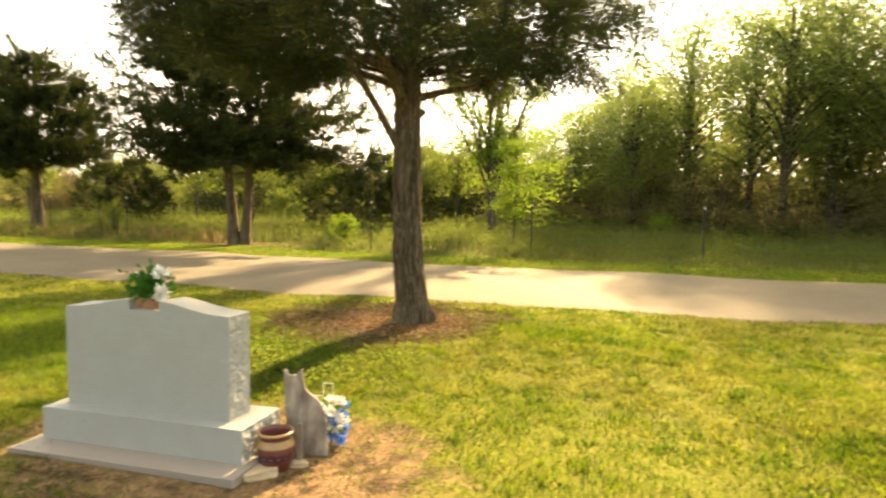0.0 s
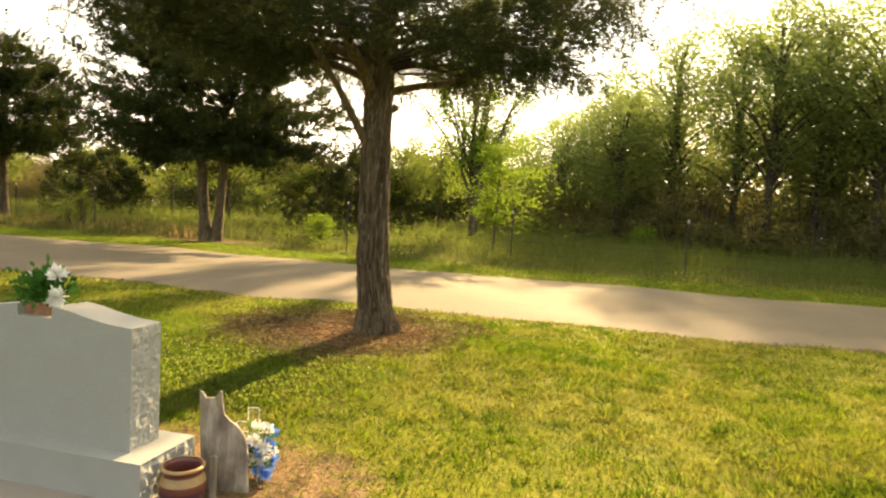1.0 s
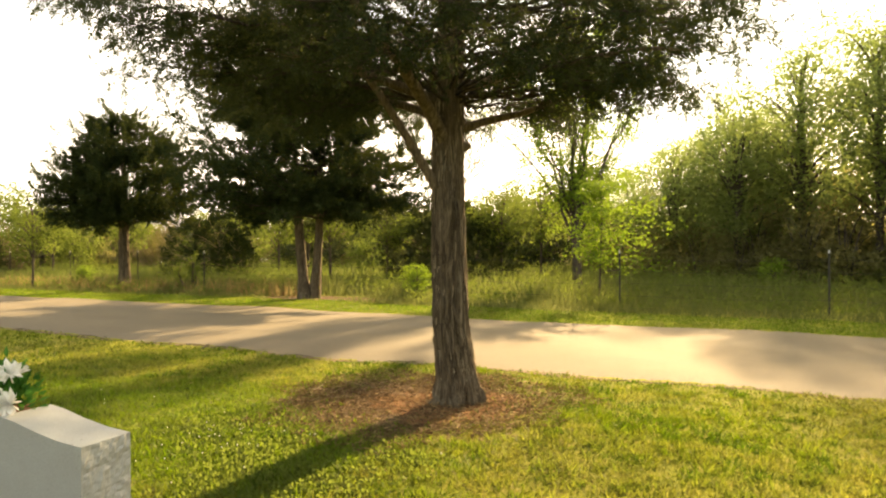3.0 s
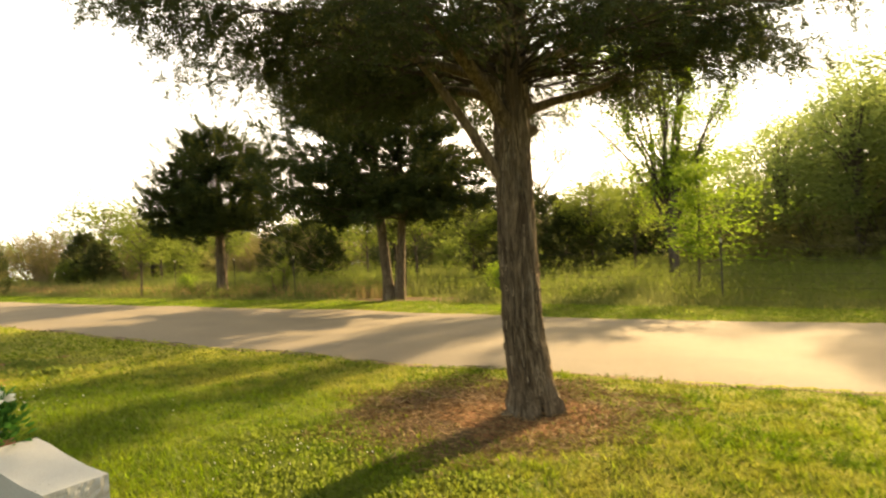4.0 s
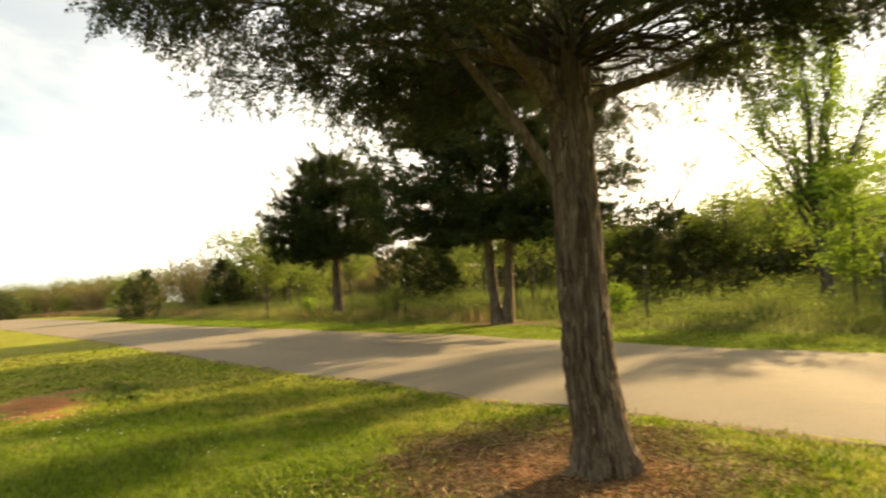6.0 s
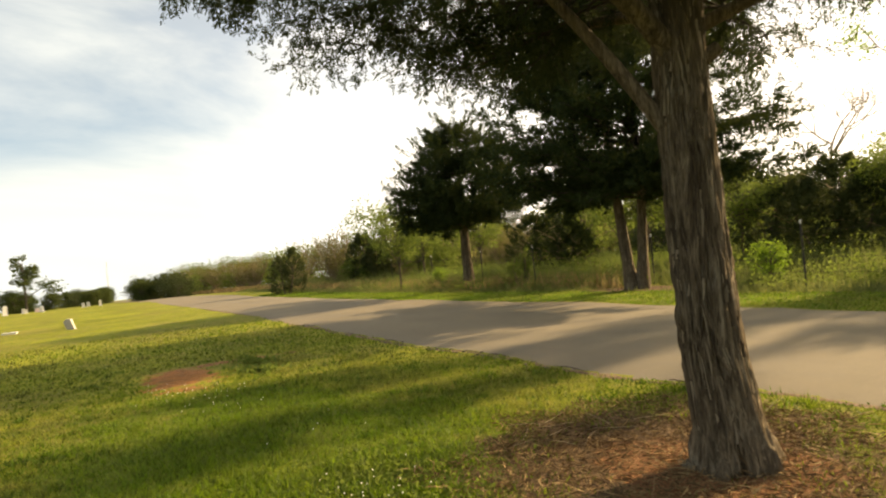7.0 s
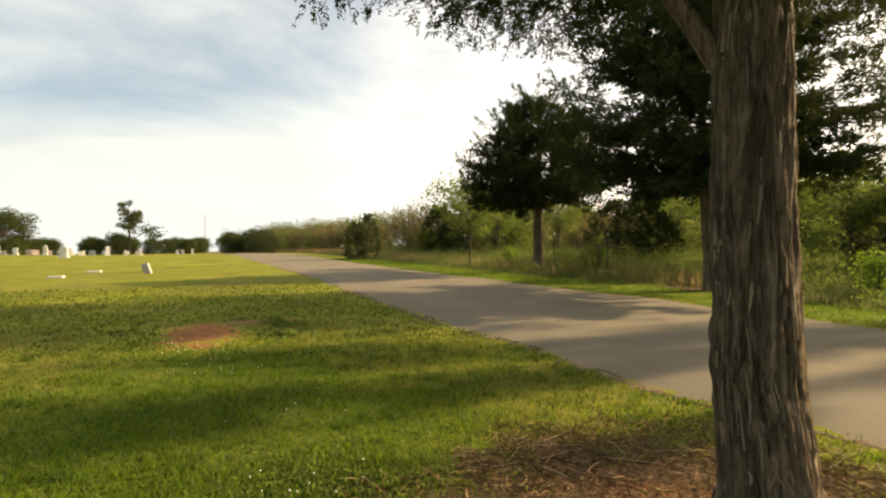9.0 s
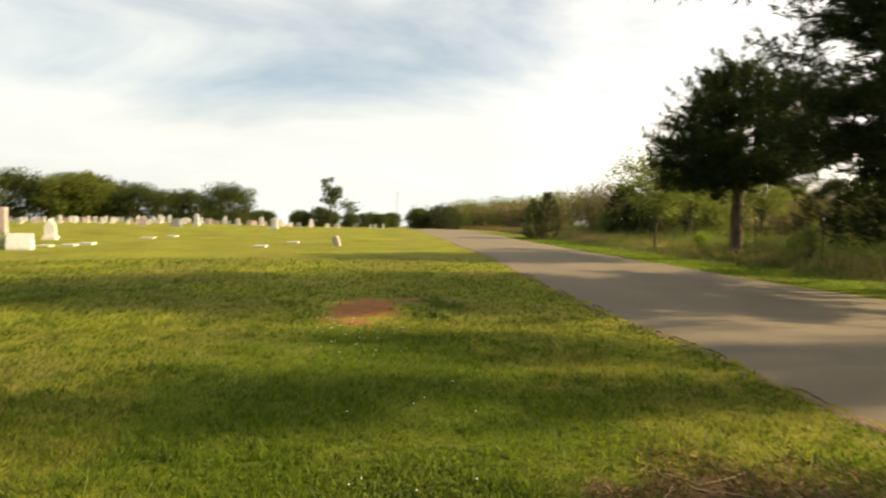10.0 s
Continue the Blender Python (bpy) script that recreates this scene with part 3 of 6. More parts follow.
def broadleaf(name, x, y, label, seed, height, radius, base, material, n_cluster, n_leaf, leaf, limbs=7, trunk=0.14, stems=1, spread=0.2, flat=1.0, group=""):
    """A leafy tree or bush: stems, limbs to clumps of leaves, gaps between the clumps."""
    rng = np.random.default_rng(seed)
    thing = root(name, x, y, label, "bush" if height < 3.2 else "tree", group)
    mid = base + (height - base) * 0.5
    half = (height - base) * 0.5
    for s in range(stems):
        a = rng.uniform(0, 2 * np.pi)
        foot = np.array([math.cos(a), math.sin(a), 0]) * (0.0 if stems == 1 else trunk * 1.4)
        fan = radius * (0.0 if stems == 1 else 0.3 if stems < 5 else rng.uniform(0.35, 0.8))
        top = np.array([math.cos(a) * fan, math.sin(a) * fan, mid + half * 0.6])
        P = bend(foot - np.array([0, 0, 0.05]), (foot + top) * 0.5 * np.array([0.5, 0.5, 1]) + rng.normal(size=3) * 0.1, top, 8)
        part("trunk", mesh_of("trunk", *tube(P, np.linspace(trunk, trunk * 0.3, 8), 8), M_WOOD, True), M_WOOD, thing)
    C = unit(rng.normal(size=(n_cluster, 3)))
    C = C * (rng.uniform(0.25, 1.0, n_cluster) ** 0.5)[:, None]
    C *= np.array([radius, radius, half * flat]) * rng.uniform(0.82, 1.1, n_cluster)[:, None]
    C[:, 2] += mid
    wood = []
    for c in C[: limbs * 4]:
        z0 = min(max(0.25 * height, c[2] - radius * 0.6), mid + half * 0.4)
        wood.append(tube(bend((0, 0, z0), (c[0] * 0.4, c[1] * 0.4, c[2] - 0.1), c, 6), np.linspace(trunk * 0.34, 0.012, 6), 5))
    part("branch", mesh_of("branch", *gather(wood), M_WOOD, True), M_WOOD, thing)
    size = rng.uniform(0.6, 1.35, n_cluster) * spread * radius
    k = np.repeat(np.arange(n_cluster), n_leaf)
    Q = unit(rng.normal(size=(len(k), 3))) * (rng.uniform(0, 1, len(k)) ** 0.45 * 1.45)[:, None] * np.array([1, 1, 0.68])
    P = C[k] + Q * size[k][:, None]
    P[:, 2] = np.maximum(P[:, 2], 0.08)
    D = unit(Q) + rng.normal(size=Q.shape) * 0.7 + np.array([0, 0, -0.15])
    n = len(P)
    V, F = leaves(rng, P, D, leaf * rng.uniform(0.6, 1.3, n), leaf * rng.uniform(0.4, 0.65, n))
    part("crown", mesh_of("crown", V, F, material), material, thing)
    return thing


def bare_bush(name, x, y, label, seed, height, radius, n, leafy=0, group=""):
    """A many-stemmed bush that is still mostly bare."""
    rng = np.random.default_rng(seed)
    thing = root(name, x, y, label, "bush", group)
    wood, tips = [], []
    for _ in range(n):
        a, r = rng.uniform(0, 2 * np.pi), radius * rng.uniform(0.1, 1) ** 0.7
        e = np.array([math.cos(a) * r, math.sin(a) * r, height * rng.uniform(0.5, 1.0) * (1 - 0.25 * (r / radius) ** 2)])
        P = bend((e[0] * 0.12, e[1] * 0.12, -0.05), (e[0] * 0.45, e[1] * 0.45, e[2] * 0.6), e, 7)
        wood.append(tube(P, np.linspace(0.035, 0.008, 7), 4))
        for _ in range(5):
            k = rng.integers(2, 6)
            q = P[k] + rng.normal(size=3) * (0.5, 0.5, 0.3) * height * 0.16 + np.array([0, 0, height * 0.12])
            wood.append(tube(bend(P[k], (P[k] + q) / 2 + rng.normal(size=3) * 0.05, q, 4), np.linspace(0.014, 0.006, 4), 3))
            tips.append((P[k], q))
    part("stem", mesh_of("stem", *gather(wood), M_TWIG, True), M_TWIG, thing, "tangled bare tan stems")
    if leafy:
        a, b = np.array([t[0] for t in tips]), np.array([t[1] for t in tips])
        k = rng.integers(0, len(a), leafy)
        P = a[k] + (b - a)[k] * rng.uniform(0.2, 1.1, leafy)[:, None] + rng.normal(size=(leafy, 3)) * 0.12
        V, F = leaves(rng, P, rng.normal(size=(leafy, 3)), 0.14 * rng.uniform(0.6, 1.3, leafy), 0.06)
        part("crown", mesh_of("crown", V, F, M_OLIVE), M_OLIVE, thing, "sparse olive spring leaves")
    return thing


# the near cedar, fluted, with its first limbs low down and sprays that hang from arching branches
def near_reach(ang):
    """How far the crown reaches from the trunk in each direction."""
    return 2.85 + 0.6 * max(0.0, math.cos(ang - 3.3)) ** 2 - 0.25 * max(0.0, math.cos(ang - 0.2)) ** 2


def hem(ang, rad):
    """The height of the crown's lower edge: a little higher towards the south-west and far out."""
    return 2.60 + 0.22 * math.exp(-((ang % 6.283 - 3.75) / 0.45) ** 2) + 0.30 * max(0.0, rad - 2.1) + (0.25 if rad < 0.9 else 0.0)


def limb_path(pts, n=16):
    P = np.asarray(pts, float)
    u, k = np.linspace(0, 1, n), np.linspace(0, 1, len(P))
    C = np.stack([np.interp(u, k, P[:, i]) for i in range(3)], 1)
    for _ in range(2):
        C[1:-1] = (C[:-2] + C[1:-1] * 2 + C[2:]) / 4
    return C


def bark_strips(rng, C, R, n):
    """Long peeling ribbons of bark that stand a little off the trunk, along its axis C with radii R."""
    out = []
    for _ in range(n):
        z0, ln = rng.uniform(0.03, 3.3), 0.05 + 0.3 * rng.uniform(0, 1) ** 1.7
        a0, drift, w = rng.uniform(0, 2 * np.pi), rng.normal() * 0.7, rng.uniform(0.004, 0.012)
        u = np.linspace(0, 1, 8)
        z = z0 + ln * u
        a = a0 + drift * ln * u + 0.02 * np.sin(u * 5 + a0)
        r = np.interp(z, C[:, 2], R) * (0.985 + 0.10 * np.maximum(0, 0.35 - z))
        lift = 0.001 + 0.014 * rng.uniform(0, 1) ** 3 * (np.abs(u - rng.choice([0.0, 1.0])) ** 2)
        cx, cy = np.interp(z, C[:, 2], C[:, 0]), np.interp(z, C[:, 2], C[:, 1])
        half = w * (0.35 + 0.65 * np.sin(np.pi * np.clip(u * 0.9 + 0.05, 0, 1))) / np.maximum(r, 0.05)
        rows = [np.stack([cx + (r + lift + d) * np.cos(a + s * half), cy + (r + lift + d) * np.sin(a + s * half), z], 1) for s, d in ((-1, -0.012), (-0.45, 0.003), (0.45, 0.004), (1, -0.012))]
        V = np.stack(rows, 1).reshape(-1, 3)
        i, j = np.meshgrid(np.arange(7), np.arange(3), indexing="ij")
        out.append((V, np.stack([i * 4 + j, i * 4 + j + 1, (i + 1) * 4 + j + 1, (i + 1) * 4 + j], -1).reshape(-1, 4)))
    return gather(out)


def hanging_cedar():
    rng = np.random.default_rng(11)
    thing = root("cedar_tree", -0.34, 7.6, "tall cedar with shredding furrowed bark standing in a mulch ring", "tree", "roadside cedars")
    axis = np.array([(0, 0, -0.06), (0, 0, 0.05), (-0.03, 0, 0.25), (-0.07, 0, 0.7), (-0.092, 0.0, 1.3), (-0.098, 0.01, 2.2), (-0.10, 0.04, 3.0), (-0.06, 0.08, 4.2), (0.0, 0.1, 6.0), (0, 0.1, 8.2)])
    radii = np.array([0.28, 0.235, 0.190, 0.174, 0.163, 0.151, 0.138, 0.115, 0.07, 0.02])
    part("trunk", mesh_of("trunk", *bark_trunk(rng, axis, radii, 150), M_BARK, True), M_BARK, thing, "furrowed shredding grey-brown bark")
    tagged(part("loose_bark", mesh_of("loose_bark", *bark_strips(rng, axis, radii, 780), M_SHRED, True), M_SHRED, thing, "loose peeling strips of grey bark"), kind="stuff")
    knob = tube(limb_path([(-0.185, -0.08, 0.76), (-0.206, -0.085, 0.86), (-0.210, -0.085, 0.95), (-0.185, -0.08, 1.08)], 9), [0.008, 0.028, 0.04, 0.046, 0.046, 0.042, 0.034, 0.022, 0.006], 10)
    part("burl", mesh_of("burl", *knob, M_BARK, True), M_BARK, thing, "swollen burl on the trunk")
    stub = tube(limb_path([(-0.06, 0.06, 2.42), (-0.01, 0.10, 2.46), (0.05, 0.14, 2.49), (0.09, 0.16, 2.52)], 10), np.linspace(0.065, 0.04, 10), 8)
    part("limb", mesh_of("limb", *stub, M_BARK, True), M_BARK, thing, "short broken stub of a limb")
    limbs = [([(-0.17, -0.04, 2.0), (-0.31, -0.12, 2.27), (-0.50, -0.25, 2.62), (-0.72, -0.40, 2.98), (-1.0, -0.55, 3.4), (-1.5, -0.75, 4.0)], 0.053, 0.022),
             ([(-0.12, -0.04, 2.5), (-0.22, -0.32, 2.76), (-0.34, -0.72, 2.98), (-0.52, -1.25, 3.25), (-0.75, -2.0, 3.5), (-0.9, -2.5, 3.55)], 0.07, 0.02),
             ([(-0.10, 0.06, 2.62), (0.25, 0.22, 2.76), (0.62, 0.36, 2.84), (0.95, 0.55, 3.02), (1.3, 0.8, 3.1)], 0.05, 0.014),
             ([(-0.10, 0.0, 3.0), (0.5, -0.05, 3.14), (1.2, -0.15, 3.22), (1.7, -0.25, 3.28), (2.2, -0.3, 3.2)], 0.05, 0.010),
             ([(-0.12, 0.08, 2.75), (-0.7, 0.6, 3.05), (-1.6, 1.1, 3.3), (-2.5, 1.5, 3.35)], 0.055, 0.018),
             ([(-0.13, 0.0, 2.9), (-0.9, -0.1, 3.2), (-1.8, -0.3, 3.42), (-2.5, -0.45, 3.45)], 0.055, 0.010)]
    spines = []
    for pts, r0, r1 in limbs:
        C = limb_path(pts)
        part("limb", mesh_of("limb", *tube(C, np.linspace(r0, r1, 16), 12), M_BARK, True), M_BARK, thing, "rough-barked low limb")
        spines.append(C[9:])
    wood = []
    for b in range(172):
        low = b < 132
        ang = rng.uniform(0, 2 * np.pi)
        if low:
            z0 = 2.85 + 2.6 * rng.uniform(0, 1) ** 1.5
            r = near_reach(ang) * rng.uniform(0.45, 1.05) * (1.0 if z0 > 3.1 else 0.92)
            end = max(z0 + rng.uniform(-0.35, 0.30) + 0.03 * r, hem(ang, r) + 0.2)
        else:
            z0 = rng.uniform(5.2, 7.9)
            r = near_reach(ang) * rng.uniform(0.4, 1.0) * (8.5 - z0) / 3.3
            end = z0 + 0.35 * r
        s = np.array([np.interp(z0, axis[:, 2], axis[:, 0]), np.interp(z0, axis[:, 2], axis[:, 1]), z0])
        e = np.array([s[0] + math.cos(ang) * r, s[1] + math.sin(ang) * r, end])
        c = (s + e) / 2 + np.array([rng.normal() * 0.2, rng.normal() * 0.2, 0.10 + 0.08 * r])
        path = bend(s, c, e, 13)
        path[2:12] += rng.normal(size=(10, 3)) * 0.035
        wood.append(tube(path, np.linspace(0.008 + 0.005 * r, 0.003, 13), 5))
        spines.append(path[5:] if low else path[3:])
    places, ways, sizes = [], [], []
    for C in spines:
        high = C[:, 2].mean() > 5.3
        ln = np.linalg.norm(np.diff(C, axis=0), axis=1).sum()
        way = unit(np.gradient(C, axis=0))
        west = max(0.0, -unit(C[-1] * (1, 1, 0))[0])
        for _ in range(max(3, int(ln * (4 if high else 8.1 + 8.2 * west)))):
            k = int(rng.uniform(0, 1) ** 0.75 * (len(C) - 0.01))
            out = np.array([-way[k][1], way[k][0], 0.0]) * rng.choice([-1, 1])
            d = unit(way[k] * rng.uniform(0.25, 1.0) + out * rng.uniform(0.2, 1.0) + np.array([0, 0, rng.uniform(-0.25, 0.35)]))
            reach = rng.uniform(0.25, 0.62)
            tip = C[k] + d * reach + np.array([0, 0, -0.10 * reach])
            if tip[2] < hem(math.atan2(tip[1], tip[0]), math.hypot(tip[0], tip[1])) + 0.05:
                continue
            shoot = bend(C[k], C[k] + d * reach * 0.55 + np.array([0, 0, 0.05]), tip, 5)
            if not high:
                wood.append(tube(shoot, np.linspace(0.006, 0.0025, 5), 3))
            for _ in range(3 if high else 8):
                u = rng.uniform(0.2, 1.0)
                p = shoot[min(4, int(u * 4.99))] + rng.normal(size=3) * 0.03
                t = unit(d * rng.uniform(0.0, 0.8) + rng.normal(size=3) * 0.35 + np.array([0, 0, -rng.uniform(0.15, 1.0)]))
                m = 14 if high else 30
                v = rng.uniform(0, 1, m)[:, None]
                long = rng.uniform(0.10, 0.28)
                foot, rad = p + t * long, math.hypot(p[0], p[1])
                if not high and rng.uniform(0, 1) > 0.35 + 0.48 * rad:      # thin towards the trunk
                    continue
                if foot[2] < hem(math.atan2(p[1], p[0]), rad) + rng.normal() * 0.05:
                    continue
                places.append(p + t * long * v + rng.normal(size=(m, 3)) * (0.022 if not high else 0.06) * (1.15 - v))
                ways.append(t + rng.normal(size=(m, 3)) * 0.55)
                sizes.append(np.full(m, 0.10 if high else 0.033))
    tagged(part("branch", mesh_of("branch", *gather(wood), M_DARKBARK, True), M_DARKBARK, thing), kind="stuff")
    P, D, S = np.concatenate(places), np.concatenate(ways), np.concatenate(sizes)
    V, F = leaves(rng, P, D, S * rng.uniform(0.6, 1.35, len(P)), S * rng.uniform(0.26, 0.42, len(P)))
    part("crown", mesh_of("crown", V, F, M_SPRAY), M_SPRAY, thing, "dense dark green hanging scale-leaved sprays")


hanging_cedar()


def far_reach(width, lean=0.0):
    def reach(ang, lev):
        return width * (1 - lean * math.cos(ang)) * (0.9 + 0.12 * math.sin(ang * 3 + 1)) * (1 - lev ** 2.2) ** 0.62 * (0.82 + 0.18 * min(1, lev * 4))
    return reach


cedar("cedar_tree", -6.3, 19.75, "twin-trunked dark green cedar on the grass verge", 21, 9.4, 2.3, far_reach(4.2, 0.1), 260, 20, 36, 0.136,
      [([(0.12, 0, -0.05), (0.16, 0, 0.3), (0.25, 0, 1.5), (0.35, 0, 3.0), (0.2, 0, 8.0)], [0.21, 0.15, 0.125, 0.11, 0.03], 14),
       ([(-0.16, 0, -0.05), (-0.2, 0, 0.3), (-0.3, 0, 1.5), (-0.42, 0, 3.0), (-0.5, 0, 6.5)], [0.22, 0.16, 0.14, 0.12, 0.03], 14)], 170, 0.1, "roadside cedars", 0.25, 1.3)
cedar("cedar_tree", -14.7, 23.1, "small round-topped dark cedar on the grass verge", 31, 6.3, 2.3, far_reach(2.85), 170, 19, 34, 0.126,
      [([(0, 0, -0.05), (0, 0, 0.2), (-0.05, 0, 1.5), (-0.02, 0, 3.0), (0, 0, 6.2)], [0.3, 0.22, 0.18, 0.15, 0.03], 14)], 190, 0.1, "roadside cedars")


def again(ob, x, y, size=1.0, turn=0.0, label="", group=""):
    """Another plant like ob at its own place and size."""
    c = copy_thing(ob, pose(x, y, float(land(x, y)) - 0.01, 0, 0, turn) @ Matrix.Scale(size, 4))
    return tagged(c, label, "", group)


WOODS = "woodland across the lane"
oak_a = broadleaf("woodland_tree", 11.9, 24.9, "tall dense woodland tree in dark green leaf", 41, 9.6, 3.3, 1.9, M_OAK, 62, 190, 0.155, 7, 0.15, 1, 0.27, group=WOODS)
oak_b = broadleaf("woodland_tree", 8.4, 28.8, "dense woodland tree in dark green leaf", 42, 7.0, 2.9, 1.2, M_OAK, 54, 180, 0.155, 7, 0.14, 2, 0.28, group=WOODS)
oak_c = broadleaf("woodland_tree", 10.4, 27.4, "open-crowned woodland tree with gaps in its leaves", 43, 9.6, 3.0, 2.8, M_OAK, 40, 190, 0.145, 9, 0.17, 1, 0.22, group=WOODS)
for i, (x, y, s) in enumerate([(17.8, 29.0, 1.05), (21.2, 25.4, 1.0), (25.0, 22.0, 1.05), (20.5, 35.0, 1.12), (28, 27, 1.1), (30, 16, 1.1), (36, 8, 1.1)]):
    again(oak_a, 0.8 * x, 0.24 + 0.8 * y, s, 50 + i * 77)
for i, (x, y, s) in enumerate([(8.0, 38.6, 0.92), (6.8, 44, 0.85), (12.0, 42.5, 1.1), (14.6, 37, 1.0), (19.6, 30, 0.8)]):
    again(oak_b, 0.8 * x, 0.24 + 0.8 * y, s, 20 + i * 61)
for i, (x, y, s) in enumerate([(11.4, 39, 0.9), (15.6, 29.0, 1.02), (19.3, 27.2, 1.0), (24, 30, 1.15)]):
    again(oak_c, 0.8 * x, 0.24 + 0.8 * y, s, 130 + i * 83)

under = broadleaf("understory_bush", 9.8, 25.5, "low dark bush in the shade of the woodland edge", 51, 3.0, 1.9, -0.4, M_UNDER, 26, 90, 0.165, 5, 0.05, 3, 0.22, group="woodland understory")
for i, (x, y, s) in enumerate([(8.6, 35, 0.9), (9.8, 33, 0.8), (14.8, 28.4, 0.95), (16.8, 26.8, 0.9), (18.6, 25.3, 1.0), (20.6, 23.4, 0.9), (22.8, 21.4, 1.0), (6.6, 38.5, 0.9), (10.9, 33.6, 1.1), (13.4, 30.2, 1.1), (5.0, 41, 0.9), (25.4, 18.8, 1.1), (3.6, 40, 0.8), (17.6, 29.5, 1.3), (14.5, 33, 1.4), (20, 27, 1.3)]):
    again(under, 0.8 * x, 0.24 + 0.8 * y, 0.85 * s, 33 + i * 71)

for i, (x, y, s) in enumerate([(13.6, 31, 1.7), (17, 29.5, 1.7), (20.5, 29, 1.8), (10.4, 34, 1.6), (4.9, 33.5, 1.25), (7.4, 31.8, 1.3), (10.4, 29.9, 1.35), (13.6, 28.0, 1.4), (17.0, 25.4, 1.5), (20.4, 22.0, 1.5), (23.6, 18.0, 1.6), (9.2, 37.5, 1.7), (12.6, 35.5, 1.7), (15.8, 33.4, 1.8), (18.9, 31.2, 1.8), (21.8, 28.0, 1.8), (24.6, 24.0, 1.8)]):
    again(under, x, y, s, 19 + i * 57)

for i, (x, y, s) in enumerate([(-27.5, 37.5, 1.0), (-30.5, 41, 1.25), (-34, 44.5, 1.4), (-24.5, 36, 0.8), (-36, 44, 1.3), (-39, 47, 1.4), (-33, 40.5, 1.1), (-31, 38.2, 0.9), (-41.5, 44, 1.2), (-45, 47.5, 1.3)]):
    again(under, x, y, s, 11 + i * 49, "low dark bush in the thicket")

# brighter young trees beyond the field
def fan_tree(x, y):
    """A young tree whose upright stems fan out from a short trunk, in thin pale leaf."""
    r = np.random.default_rng(61)
    thing = root("young_tree", x, y, "many-stemmed young tree in thin pale spring leaf", "tree", "young trees past the field")
    part("trunk", mesh_of("trunk", *tube([(0, 0, -0.1), (0.03, 0, 0.7), (0.0, 0.02, 1.5), (0.02, 0, 2.3)], [0.19, 0.15, 0.14, 0.12], 9), M_WOOD, True), M_WOOD, thing)
    fine, places = [], []
    for i in range(17):
        a, z0 = i * 2.4 + r.uniform(-0.3, 0.3), r.uniform(1.3, 2.3)
        out, top = r.uniform(0.7, 3.3), r.uniform(5.2, 11.0)
        e = np.array([math.cos(a) * out, math.sin(a) * out, top * (1.05 - 0.11 * out)])
        P = bend((0, 0, z0), (e[0] * 0.35, e[1] * 0.35, z0 + (e[2] - z0) * 0.45), e, 10)
        P[2:9] += r.normal(size=(7, 3)) * 0.06
        part("stem", mesh_of("stem", *tube(P, np.linspace(0.062, 0.010, 10), 6), M_WOOD, True), M_WOOD, thing)
        for _ in range(22):
            k = r.integers(2, 10)
            q = P[k] + unit(np.array([math.cos(a), math.sin(a), 0.9]) * 0.6 + r.normal(size=3) * 0.7) * r.uniform(0.35, 1.1)
            fine.append(tube(bend(P[k], (P[k] + q) / 2 + (0, 0, -0.05), q, 5), np.linspace(0.012, 0.004, 5), 3))
            m = r.integers(30, 60) if P[k][2] < 6.0 else r.integers(95, 180)
            places.append(P[k] + (q - P[k]) * r.uniform(0.25, 1.12, m)[:, None] + r.normal(size=(m, 3)) * 0.13)
    tagged(part("twig", mesh_of("twig", *gather(fine), M_WOOD, True), M_WOOD, thing), kind="stuff")
    Q = np.concatenate(places)
    part("crown", mesh_of("crown", *leaves(r, Q, r.normal(size=Q.shape) + (0, 0, -0.3), 0.10 * r.uniform(0.6, 1.3, len(Q)), 0.055), M_SPRING), M_SPRING, thing, "thin yellow-green new leaves")


def tiered_sapling(x, y):
    """A slender sapling whose leafy boughs spread in level tiers."""
    r = np.random.default_rng(63)
    thing = root("sapling", x, y, "slender sapling in bright yellow-green leaf at the field edge", "tree")
    part("trunk", mesh_of("trunk", *tube([(0, 0, -0.1), (0.02, 0, 0.9), (0.06, 0, 2.0), (0.1, 0.02, 3.3)], [0.03, 0.026, 0.02, 0.006], 7), M_WOOD, True), M_WOOD, thing)
    places = []
    for i in range(30):
        z0, a = 0.85 + 2.3 * (i / 30), i * 2.39 + r.uniform(-0.3, 0.3)
        ln = (1.45 - 0.33 * abs(z0 - 1.5)) * r.uniform(0.55, 1.0) * (1 + 0.4 * math.cos(a))
        e = np.array([math.cos(a) * ln + 0.05, math.sin(a) * ln, z0 + r.uniform(0.1, 0.45)])
        P = bend((0.04, 0, z0), (e[0] * 0.5, e[1] * 0.5, e[2] + 0.05), e, 7)
        part("bough", mesh_of("bough", *tube(P, np.linspace(0.011, 0.003, 7), 4), M_WOOD, True), M_WOOD, thing)
        m = 130
        k = np.clip((r.uniform(0.15, 1, m) * 6.99).astype(int), 0, 6)
        places.append(P[k] + r.normal(size=(m, 3)) * (0.17, 0.17, 0.07) * (0.6 + 0.5 * ln))
    Q = np.concatenate(places)
    part("crown", mesh_of("crown", *leaves(r, Q, r.normal(size=Q.shape) * (1, 1, 0.5), 0.10 * r.uniform(0.6, 1.3, len(Q)), 0.055), M_SPRING), M_SPRING, thing, "bright new leaves in level tiers")


